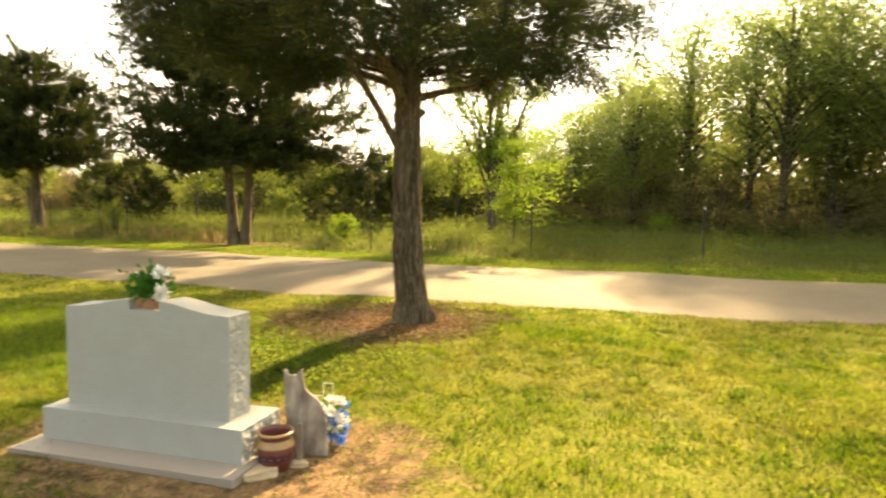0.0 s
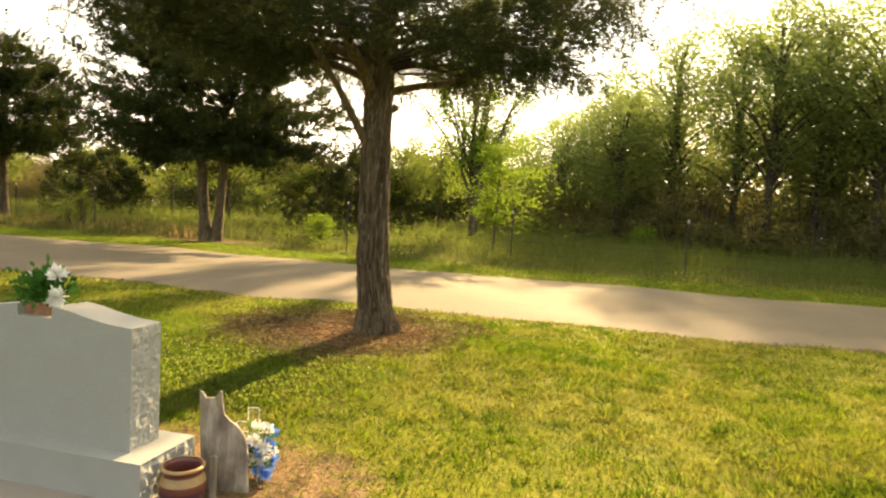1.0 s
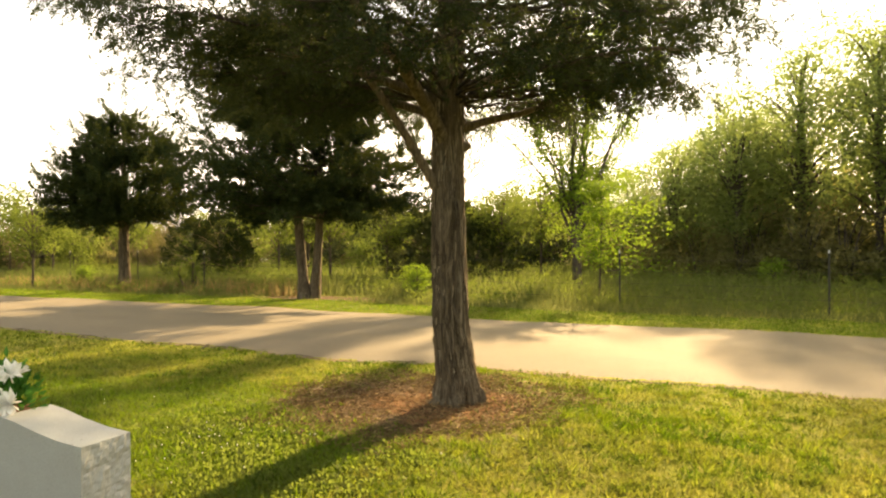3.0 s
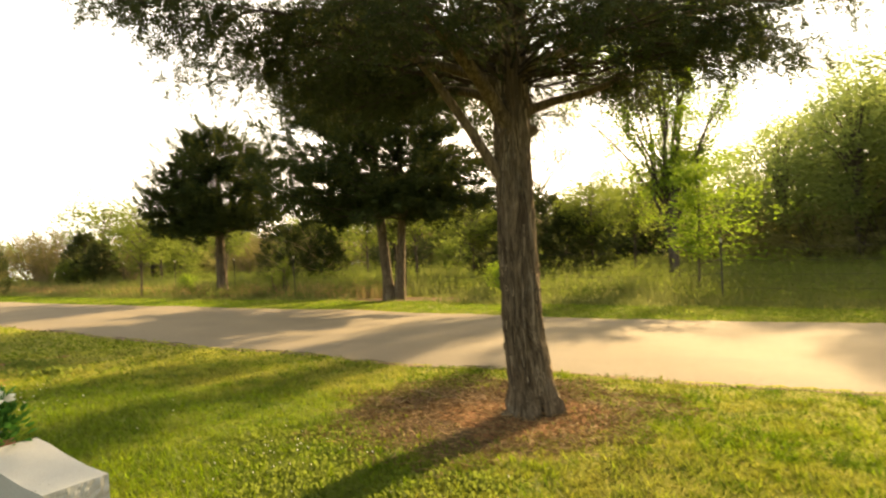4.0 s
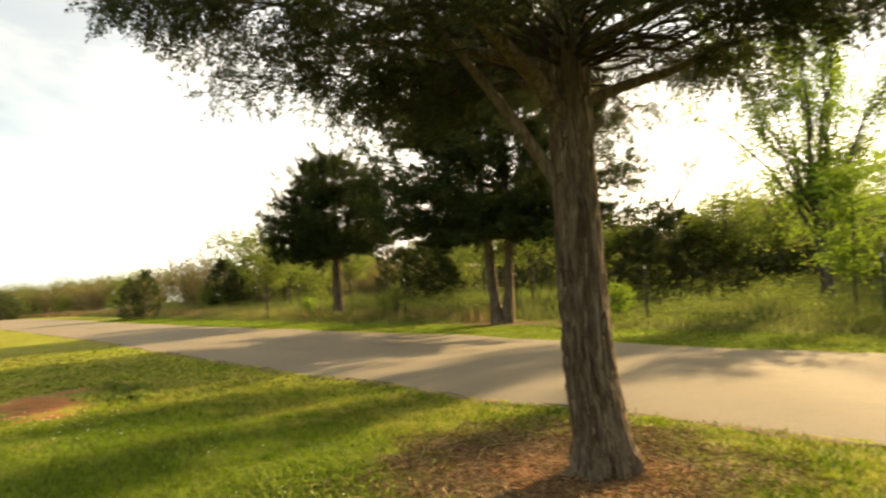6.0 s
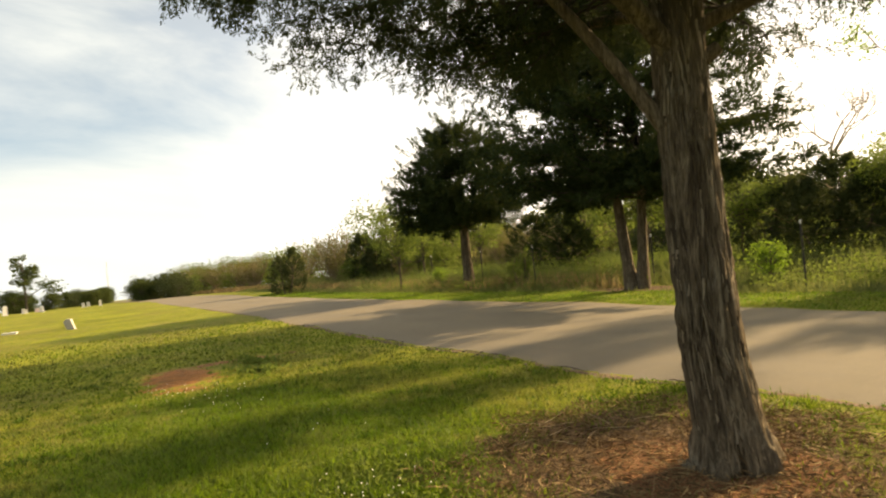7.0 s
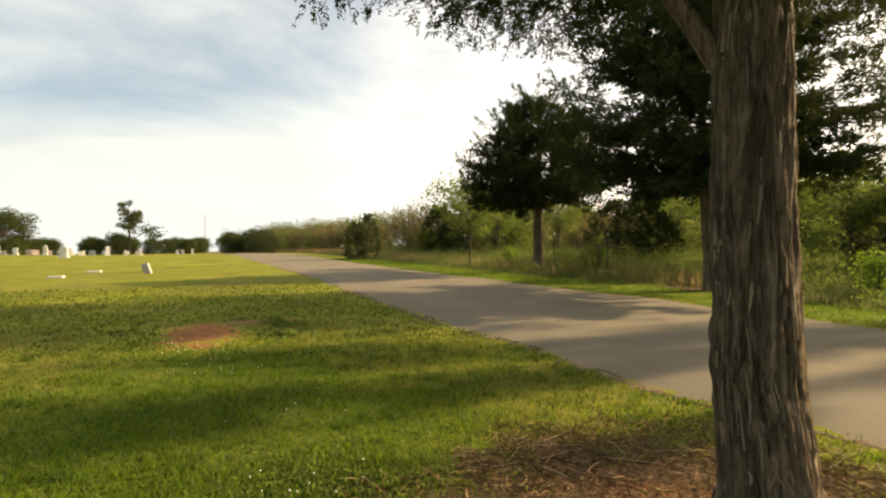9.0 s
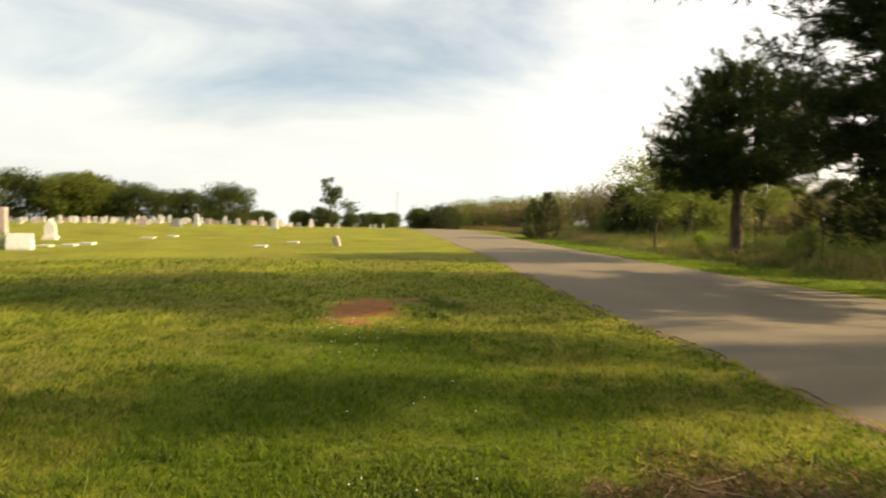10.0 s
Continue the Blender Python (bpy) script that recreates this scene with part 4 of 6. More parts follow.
fan_tree(1.72, 23.0)
tiered_sapling(2.0, 18.15)
light_a = broadleaf("young_tree", -2.1, 43.0, "leafy bright green young tree", 62, 5.6, 2.6, 0.5, M_GREEN, 80, 50, 0.2, 6, 0.1, 2, 0.22, group="young trees past the field")
for i, (x, y, s, l) in enumerate([(0.8, 45.5, 1.1, ""), (4.2, 44.5, 1.0, ""), (-0.3, 38.6, 0.72, ""), (3.9, 37.2, 0.75, ""), (-13.0, 41.5, 0.95, ""), (-10.4, 44, 1.0, ""), (-26.6, 33.0, 0.75, ""), (-26.0, 35.0, 0.8, ""), (-35.3, 38.4, 1.15, ""), (-22, 44, 0.85, ""), (-9, 38.5, 0.7, ""), (-17.8, 39, 0.75, "")]):
    again(light_a, x, y, s, 40 + i * 97)
grove = broadleaf("young_tree", -7.9, 26.5, "slender young tree with clear stem and green crown", 66, 4.9, 1.7, 1.5, M_GREEN, 70, 60, 0.13, 8, 0.07, 1, 0.2, group="young trees past the field")
for i, (x, y, s) in enumerate([(-9.6, 28.5, 0.95), (-5.8, 27.5, 0.8), (-11.8, 30.5, 1.0), (-1.0, 27.8, 0.85), (0.6, 30.5, 1.0), (-20.5, 31.5, 0.85), (-23.4, 30.0, 0.8)]):
    again(grove, x, y, s, 70 + i * 101)
again(grove, -18.8, 23.4, 0.76, 200, "thin young tree in pale green leaf at the fence")
def evergreen(name, x, y, label, seed, lobes, n_spray, leaf, material, twigs=0, group="evergreen bushes"):
    """A dense juniper-like bush: lobes are (x, y, foot, top, half width); sprays point up and outwards and leave a fuzzy outline."""
    r = np.random.default_rng(seed)
    thing = root(name, x, y, label, "bush", group)
    places, ways, wood = [], [], []
    for cx, cy, z0, z1, w in lobes:
        part("trunk", mesh_of("trunk", *tube([(cx * 0.3, cy * 0.3, -0.1), (cx * 0.8, cy * 0.8, 0.4 * z1), (cx, cy, 0.85 * z1)], [0.07, 0.05, 0.015], 7), M_WOOD, True), M_WOOD, thing)
        for _ in range(int(n_spray * w * (z1 - z0))):
            u, a = r.uniform(0, 1), r.uniform(0, 2 * np.pi)
            rad = w * math.sin(math.pi * min(0.97, 0.16 + 0.84 * u) ** 0.8) ** 0.7 * r.uniform(0.35, 1.0) ** 0.45
            p = np.array([cx + math.cos(a) * rad, cy + math.sin(a) * rad, z0 + (z1 - z0) * u])
            d = unit(np.array([math.cos(a) * 0.8, math.sin(a) * 0.8, 0.55 + 0.5 * u]) + r.normal(size=3) * 0.35)
            m, t = 30, r.uniform(0, 1, 30)[:, None]
            places.append(p + d * r.uniform(0.25, 0.55) * (t - 0.45) + r.normal(size=(m, 3)) * 0.07 * (1.2 - t))
            ways.append(d + r.normal(size=(m, 3)) * 0.55)
    for _ in range(twigs):
        cx, cy, z0, z1, w = lobes[r.integers(len(lobes))]
        a, z = r.uniform(0, 2 * np.pi), r.uniform(0.2, 0.95) * z1
        e = np.array([cx + math.cos(a) * w * 1.15, cy + math.sin(a) * w * 1.15, z + r.uniform(-0.1, 0.5)])
        wood.append(tube(bend((cx, cy, z * 0.7), (e + (cx, cy, z)) / 2, e, 6), np.linspace(0.02, 0.005, 6), 4))
    if wood:
        tagged(part("twig", mesh_of("twig", *gather(wood), M_TWIG, True), M_TWIG, thing, "bare grey dead twigs"), kind="stuff")
    P, D = np.concatenate(places), np.concatenate(ways)
    part("crown", mesh_of("crown", *leaves(r, P, D, leaf * r.uniform(0.6, 1.35, len(P)), leaf * r.uniform(0.22, 0.4, len(P))), material), material, thing)
    return thing


evergreen("evergreen_bush", -3.2, 28.0, "broad rounded dark evergreen bush beyond the tall grass", 64, [(-1.1, 0, 0.1, 2.85, 1.75), (0.4, 0.2, 0.1, 3.3, 1.95), (1.45, 0, 0.1, 2.75, 1.45)], 60, 0.15, M_BUSH, 14)
evergreen("evergreen_bush", -14.7, 29.3, "broad dark cedar bush with bare dead twigs", 67, [(-0.8, 0, 0.05, 2.8, 1.45), (0.5, 0.1, 0.05, 3.1, 1.4), (1.5, -0.2, 0.05, 2.1, 0.9)], 62, 0.13, M_CEDAR, 60)
dark_bush = broadleaf("evergreen_bush", -1.6, 38.5, "rounded dark evergreen bush beyond the tall grass", 68, 3.4, 2.5, -0.5, M_BUSH, 70, 46, 0.24, 5, 0.08, 2, 0.2, group="evergreen bushes")
for i, (x, y, s) in enumerate([(-5.6, 41.0, 1.25), (-33.7, 36.2, 0.75), (-37.4, 39.0, 0.9), (-7.5, 37.5, 1.0), (1.2, 40.5, 0.9), (6.0, 41.5, 1.1), (-12.4, 36.5, 0.8)]):
    again(dark_bush, x, y, s, 60 + i * 53)
evergreen("evergreen_bush", -30.8, 25.9, "dense dark upright evergreen bush beside the lane", 65, [(-0.45, 0, 0.0, 2.15, 0.72), (0.5, 0.3, 0.15, 2.55, 0.72)], 90, 0.11, M_BUSH, 10)
evergreen("evergreen_bush", -30.3, 31.8, "dark blue-green evergreen bush in the thicket", 66, [(0, 0, 0.1, 3.1, 1.3), (0.9, 0.2, 0.1, 2.6, 1.0)], 62, 0.16, M_BUSH, 4)
evergreen("upright_shrub", -11.6, 22.4, "small upright leafy green shrub by the fence", 69, [(0, 0, 0.0, 1.25, 0.2), (0.12, 0, 0.0, 0.8, 0.2), (-0.6, 0.1, 0.0, 0.85, 0.22)], 130, 0.08, M_GREEN, 5, "verge shrubs")

olive = bare_bush("thicket_bush", -19.4, 40.0, "half-bare olive and tan thicket bush", 71, 3.8, 2.4, 34, 1500, group="thicket along the field")
for i, (x, y, s) in enumerate([(-34.5, 33.0, 1.05), (-23.5, 37.5, 0.9), (-21.0, 34.5, 0.75), (-29.5, 34.5, 0.9), (-32, 37, 1.0), (-39.0, 36.1, 1.25), (-43.6, 41, 1.35), (-36, 34.5, 0.85), (-43, 36, 0.9), (-48, 38.5, 0.95), (-53.7, 38.5, 1.0), (-58, 41, 1.0), (-63.7, 43.0, 1.1), (-16, 45, 1.1), (-9.5, 47, 1.2), (-5.5, 47, 1.3), (-74, 46, 1.05), (-78, 48, 1.2), (-87, 50.5, 1.2), (-91, 52, 1.1), (-103, 56.5, 1.5), (-70, 45, 1.0), (-26.5, 43, 1.2), (-31, 44, 1.2), (-38, 46, 1.2)]):
    again(olive, x, y, s, 25 + i * 67)
green_thicket = broadleaf("thicket_bush", -47.5, 40.5, "leafy green thicket bush by the lane", 72, 3.6, 2.4, -0.5, M_GREEN, 78, 42, 0.2, 5, 0.07, 3, 0.22, group="thicket along the field")
for i, (x, y, s) in enumerate([(-52, 41.5, 1.05), (-57, 44, 1.1), (-62.5, 46, 1.15), (-69, 48, 1.1), (-76, 50, 1.25), (-84, 52, 1.2), (-66, 44, 0.8), (-24.5, 33.0, 0.55), (-19, 36, 0.6), (-30.5, 31, 0.5), (-92, 54, 1.3), (-80, 47.5, 0.95), (-95, 53.5, 1.15), (-112, 60, 1.5), (-8.2, 33.5, 0.55), (-4.6, 33, 0.5)]):
    again(green_thicket, x, y, s, 15 + i * 59)
r_thick = np.random.default_rng(77)
for i in range(17):
    x = -33 + i * 2.45 + r_thick.uniform(-0.6, 0.6)
    again(green_thicket if i % 3 == 1 else olive, x, 44.5 + r_thick.uniform(-2.5, 2.0) - 0.08 * x, r_thick.uniform(0.85, 1.15), i * 47)
    again(under, x + 1.2, 48.5 - 0.05 * x, r_thick.uniform(1.1, 1.45), i * 83)


def bare_tree(x, y, height, seed):
    """A leafless tree: a trunk that forks again and again into fine twigs."""
    r = np.random.default_rng(seed)
    thing = root("bare_tree", x, y, "leafless grey tree with fine spreading twigs", "tree")
    twigs = []
    def grow(p, d, ln, rad, level):
        q = p + d * ln
        twigs.append(tube(bend(p, p + d * ln * 0.5 + r.normal(size=3) * ln * 0.07, q, 5), np.linspace(rad, rad * 0.65, 5), 5 if level < 2 else 3))
        if level < 5:
            for _ in range(3 if level else 4):
                e = unit(d + r.normal(size=3) * (0.55, 0.55, 0.4) + np.array([0, 0, 0.12]))
                grow(p + d * ln * r.uniform(0.7, 1.0), e, ln * r.uniform(0.55, 0.8), max(rad * 0.6, 0.008), level + 1)
    part("trunk", mesh_of("trunk", *tube([(0, 0, -0.1), (0.03, 0, height * 0.15), (0, 0.05, height * 0.3)], [0.17, 0.14, 0.12], 9), M_WOOD, True), M_WOOD, thing)
    grow(np.array([0, 0.05, height * 0.28]), np.array([0.05, 0, 1.0]), height * 0.2, 0.085, 0)
    part("branch", mesh_of("branch", *gather(twigs), M_TWIG, True), M_TWIG, thing, "fine bare grey twigs")


bare_tree(-4.0, 34.5, 9.2, 73)


# ---- far side of the burial ground ----
FAR = "trees past the burial ground"
dome = broadleaf("cemetery_tree", -103.1, -11.9, "broad round-headed dark green tree", 81, 7.4, 4.2, -1.2, M_FAR, 84, 120, 0.34, 6, 0.25, 1, 0.25, group=FAR)
gold = broadleaf("cemetery_tree", -101.2, -4.6, "broad yellow-green tree in new leaf", 84, 7.2, 4.0, -1.0, M_FARGOLD, 84, 120, 0.34, 6, 0.25, 1, 0.25, group=FAR)
again(gold, -101.6, -1.9, 0.93, 70)
for i, (x, y, s) in enumerate([(-103.9, -6.4, 0.92), (-103.0, -3.6, 0.95), (-104.3, -0.6, 0.92), (-105, 1.2, 0.55), (-99.6, 3.9, 0.76), (-99.5, 7.8, 0.66), (-99.4, 10.9, 0.68), (-79.1, 14.0, 0.68), (-108, 23.4, 0.35), (-107, 27.9, 0.3), (-101, 18, 0.36), (-96.6, 29.6, 0.42), (-106, 34, 0.34), (-114, 41.4, 0.36), (-102.9, 43, 0.36), (-68.9, 34.1, 0.33), (-106, -18, 1.0), (-110, -28, 1.1), (-118, 49, 0.4), (-95, 33.5, 0.33), (-98, 26.5, 0.36), (-112, 15, 0.4), (-112, 19, 0.36), (-114, 23, 0.4), (-116, 31, 0.4), (-118, 36, 0.42), (-104, 20.5, 0.32), (-120, 45, 0.42), (-94, 38, 0.3), (-90, 36.5, 0.28), (-86, 35.5, 0.28)]):
    again(dome, x, y, s, 10 + i * 79)
for i in range(17):
    again(dome, -50 + i * 4.2, 60 - 0.12 * (-50 + i * 4.2) + 2 * math.sin(i * 2.1), 0.62 + 0.14 * math.sin(i * 1.7), i * 41, "round-headed dark green tree behind the thicket")
for i, (x, y, s) in enumerate([(-77.1, 37.6, 0.8), (-73.5, 37.2, 0.75), (-70.5, 37.3, 0.85), (-67.3, 36.6, 0.8), (-64.5, 36.0, 0.75)]):
    again(dark_bush, x, y, s, 20 + i * 91)
for i in range(15):
    a = radians(70 + i * 2.1)
    again(dark_bush, -113 * math.sin(a), 6 + 113 * math.cos(a), 0.5 + 0.1 * math.sin(i * 2.3), i * 67)
lone = broadleaf("lone_tall_tree", -91.4, 29.5, "tall thin tree with tufted open crown", 82, 7.2, 1.35, 2.8, M_FAR, 24, 60, 0.34, 6, 0.16, 1, 0.28)
r_tuft = np.random.default_rng(83)
q_tuft = np.concatenate([r_tuft.normal(size=(300, 3)) * (0.5, 0.75, 0.4) + (0.6, 2.4, 3.3), r_tuft.normal(size=(120, 3)) * (0.4, 0.5, 0.2) + (0.8, 3.2, 2.5), r_tuft.normal(size=(160, 3)) * (0.4, 0.6, 0.35) + (-0.5, -1.6, 2.4)])
part("crown", mesh_of("crown", *leaves(r_tuft, q_tuft, r_tuft.normal(size=q_tuft.shape), 0.34, 0.17), M_FAR), M_FAR, lone, "side tufts of leaves")
for e in ((0.6, 2.4, 3.2), (-0.5, -1.6, 2.3)):
    part("branch", mesh_of("branch", *tube(bend((0, 0, 1.7), (e[0] * 0.5, e[1] * 0.5, e[2] - 0.5), e, 6), np.linspace(0.08, 0.03, 6), 5), M_WOOD, True), M_WOOD, lone)


def mast():
    thing = root("radio_mast", -130.6, 54.7, "thin pale metal mast on the horizon", "mast")
    m = Mat("mast_metal", 0.5, 0.5, 0.6).colour((0.4, 0.4, 0.4)).m
    part("pole", mesh_of("pole", *tube([(0, 0, -0.5), (0, 0, 4), (0, 0, 8)], [0.12, 0.10, 0.05], 8), m, True), m, thing)
    for z in (3.0, 5.5, 7.4):
        part("bracket", mesh_of("bracket", *tube([(-0.25, 0, z), (0, 0, z), (0.25, 0, z)], [0.04] * 3, 6), m), m, thing)


mast()


# ---- field edge fence ----
def fence():
    thing = root("wire_fence", 6.6, 16.1, "sagging wire fence on thin steel posts in tall grass", "fence")
    steel = Mat("post_steel", 0.85, 0.2)
    steel.colour(steel.ramp(steel.noise(20, 4), (0.35, (0.022, 0.026, 0.020)), (0.7, (0.06, 0.052, 0.044))))
    tip = Mat("post_tip_paint", 0.6).colour((0.42, 0.42, 0.40)).m
    spots = [(6.6, 16.1), (2.4, 17.3), (-2.1, 18.5), (-6.5, 21.3), (-10.9, 21.9), (-15.2, 24.6), (-19.6, 26.4), (-24, 28.0), (11, 14.8), (15.5, 13.4)]
    spots.sort()
    for x, y in spots:
        bm = bmesh.new()
        prof = [(-0.02, 0), (-0.02, 0.006), (-0.004, 0.006), (-0.004, 0.028), (0.004, 0.028), (0.004, 0.006), (0.02, 0.006), (0.02, 0)]
        vs = [bm.verts.new((a, b, -0.1)) for a, b in prof]
        f = bm.faces.new(vs)
        top = bmesh.ops.extrude_face_region(bm, geom=[f])
        for v in top["geom"]:
            if isinstance(v, bmesh.types.BMVert):
                v.co.z = 1.42
        p = part("post", bm, steel.m, thing, "thin dark steel post")
        p.location = (x - 6.6, y - 16.1, 0)
        c = part("cap", mesh_of("cap", *tube([(0, 0.012, 1.36), (0, 0.012, 1.44)], [0.024, 0.022], 8), tip, True), tip, p, "white painted tip")
    for z in (0.35, 0.65, 0.95, 1.22):
        pts = []
        for (x0, y0), (x1, y1) in zip(spots[:-1], spots[1:]):
            for u in (0, 0.25, 0.5, 0.75):
                pts.append((x0 + (x1 - x0) * u - 6.6, y0 + (y1 - y0) * u - 16.1, z - 0.16 * u * (1 - u)))
        pts.append((spots[-1][0] - 6.6, spots[-1][1] - 16.1, z))
        part("wire", mesh_of("wire", *tube(pts, [0.003] * len(pts), 4), steel.m), steel.m, thing)


fence()


# ---- monuments ----
def slab(w, d, z0, z1, top=(0.0,), notch=None, rough=0.0, seed=0, nx=24, nz=14, ny=8):
    """A stone slab, w wide and d thick, its top following the list top of heights above z1, with an optional cut notch (half width, depth) in its crest."""
    rng = np.random.default_rng(seed)
    bm = bmesh.new()
    xs = np.linspace(-w / 2, w / 2, nx + 1)
    if notch:
        xs = np.sort(np.concatenate([xs[np.abs(np.abs(xs) - notch[0]) > 0.02], [-notch[0] - 0.001, -notch[0] + 0.001, notch[0] - 0.001, notch[0] + 0.001]]))
    crest = z1 + np.interp(xs, np.linspace(-w / 2, w / 2, len(top)), top) if len(top) > 1 else np.full(len(xs), z1)
    if notch:
        crest = np.where(np.abs(xs) < notch[0], z1 + max(top) - notch[1], crest)
    ys = np.linspace(-d / 2, d / 2, ny + 1)
    grid = {}
    for i, x in enumerate(xs):
        for j, y in enumerate(ys):
            for k in range(nz + 1):
                if i in (0, len(xs) - 1) or j in (0, ny) or k in (0, nz):
                    p = Vector((x, y, z0 + (crest[i] - z0) * k / nz))
                    edge = (i in (0, len(xs) - 1))
                    if rough and edge:
                        p.x += math.copysign(rough, x) * (noise.noise(Vector((y * 22 + seed, p.z * 16, seed))) + 0.7 * noise.noise(Vector((y * 50, p.z * 44, seed))) + 0.5 * noise.noise(Vector((y * 120, p.z * 110, seed)))) * (1 if 0 < j < ny and 0 < k < nz else 0.25)
                    grid[i, j, k] = bm.verts.new(p)
    def quad(*c):
        bm.faces.new([grid[q] for q in c])
    n = len(xs) - 1
    for i in range(n):
        for k in range(nz):
            quad((i, 0, k), (i + 1, 0, k), (i + 1, 0, k + 1), (i, 0, k + 1))
            quad((i + 1, ny, k), (i, ny, k), (i, ny, k + 1), (i + 1, ny, k + 1))
        for j in range(ny):
            quad((i, j, nz), (i + 1, j, nz), (i + 1, j + 1, nz), (i, j + 1, nz))
            quad((i, j + 1, 0), (i + 1, j + 1, 0), (i + 1, j, 0), (i, j, 0))
    for j in range(ny):
        for k in range(nz):
            quad((0, j + 1, k), (0, j, k), (0, j, k + 1), (0, j + 1, k + 1))
            quad((n, j, k), (n, j + 1, k), (n, j + 1, k + 1), (n, j, k + 1))
    return bm


STONE_X, STONE_Y, STONE_TURN = -1.665, 3.715, -15.0
near_stone = root("headstone", STONE_X, STONE_Y, "wide grey granite headstone with curved top and rough-cut ends", "headstone", turn=STONE_TURN)
part("footing", slab(1.46, 0.64, -0.05, 0.045, rough=0.014, seed=2), M_FOOTING, near_stone, "stained concrete footing").location = (0, -0.06, 0)
part("base", slab(1.34, 0.40, 0.045, 0.235, rough=0.011, seed=3, nx=24, nz=16, ny=26), M_GRANITE, near_stone, "granite plinth with rough ends")
part("die", slab(1.11, 0.205, 0.235, 0.83, (0.0, 0.008, 0.028, 0.055, 0.068, 0.068, 0.055, 0.028, 0.008, 0.0), (0.102, 0.062), 0.009, 4, 40, 60, 20), M_GRANITE, near_stone, "smooth-faced granite upright with a notch in its crest").location = (-0.025, 0, 0)


def on_stone(u, v):
    """World place of a point given along and across the near headstone."""
    a = radians(STONE_TURN)
    return STONE_X + u * math.cos(a) - v * math.sin(a), STONE_Y + u * math.sin(a) + v * math.cos(a)


def flower_heads(rng, P, D, petals, size):
    """A ring of petals about each place."""
    out = []
    for p, d in zip(P, D):
        d = np.asarray(d, float) / np.linalg.norm(d)
        s = unit(np.cross(d, rng.normal(size=3)))
        t = np.cross(d, s)
        for ring in (0.35, 0.8):
            a = np.linspace(0, 2 * np.pi, petals, endpoint=False) + rng.uniform(0, 1)
            way = np.cos(a)[:, None] * s + np.sin(a)[:, None] * t + d * ring
            out.append(leaves(rng, np.repeat(p[None], petals, 0), way, size * rng.uniform(0.8, 1.15, petals), size * 0.5))
    return gather(out)


M_PETAL_W = leaf_mat("white_petal", (0.62, 0.62, 0.58), (0.75, 0.75, 0.72), (0.85, 0.85, 0.82), (0.8, 0.8, 0.75), 0.3)
M_PETAL_B = leaf_mat("blue_petal", (0.05, 0.16, 0.50), (0.12, 0.30, 0.66), (0.30, 0.48, 0.78), (0.10, 0.25, 0.7), 0.3)
M_STEMLEAF = leaf_mat("silk_leaf", (0.012, 0.06, 0.012), (0.03, 0.13, 0.025), (0.08, 0.22, 0.04), (0.08, 0.24, 0.04), 0.3)


def saddle_flowers():
    x, y = on_stone(-0.065, 0.0)
    thing = new("flower_arrangement")
    thing.matrix_world = pose(x, y, 0.836, 0, 0, STONE_TURN)
    tagged(thing, "white silk lilies in a clay trough on the headstone", "flowers")
    rng = np.random.default_rng(5)
    clay = Mat("clay_box", 0.85)
    clay.colour(clay.ramp(clay.noise(30, 4), (0.3, (0.20, 0.09, 0.05)), (0.7, (0.36, 0.19, 0.12)))).bump(clay.noise(60), 0.4, 0.004)
    part("trough", slab(0.165, 0.12, 0.0, 0.06, nx=6, nz=4), clay.m, thing, "small brown clay trough")
    n = 520
    q = rng.normal(size=(n, 3)) * (0.055, 0.045, 0.042) + (0.0, 0, 0.118)
    q[:, 2] = np.maximum(q[:, 2], 0.06)
    V, F = leaves(rng, q, q - np.array([0, 0, 0.03]) + rng.normal(size=(n, 3)) * 0.04, 0.042 * rng.uniform(0.6, 1.3, n), 0.022)
    tagged(part("leaf_mass", mesh_of("leaf_mass", V, F, M_STEMLEAF), M_STEMLEAF, thing, "glossy green silk leaves"), kind="stuff")
    for p, d, s in [((0.132, -0.05, 0.092), (0.3, -0.9, 0.2), 0.07), ((0.10, -0.03, 0.20), (0.5, -0.5, 0.7), 0.064), ((-0.10, 0.03, 0.17), (-0.5, 0.2, 0.8), 0.045), ((0.02, 0.05, 0.2), (0.1, 0.5, 0.9), 0.045)]:
        V, F = flower_heads(rng, np.array([p]), np.array([d]), 10, s)
        part("bloom", mesh_of("bloom", V, F, M_PETAL_W), M_PETAL_W, thing, "white silk bloom")


saddle_flowers()


def lathe(profile, sides=40):
    """A turned shape from (radius, height) pairs."""
    prof = np.array(profile, float)
    a = np.linspace(0, 2 * np.pi, sides, endpoint=False)
    V = np.stack([prof[:, 0][:, None] * np.cos(a), prof[:, 0][:, None] * np.sin(a), np.repeat(prof[:, 1][:, None], sides, 1)], -1).reshape(-1, 3)
    i, j = np.meshgrid(np.arange(len(prof) - 1), np.arange(sides), indexing="ij")
    k = (j + 1) % sides
    return V, np.stack([i * sides + j, i * sides + k, (i + 1) * sides + k, (i + 1) * sides + j], -1).reshape(-1, 4)


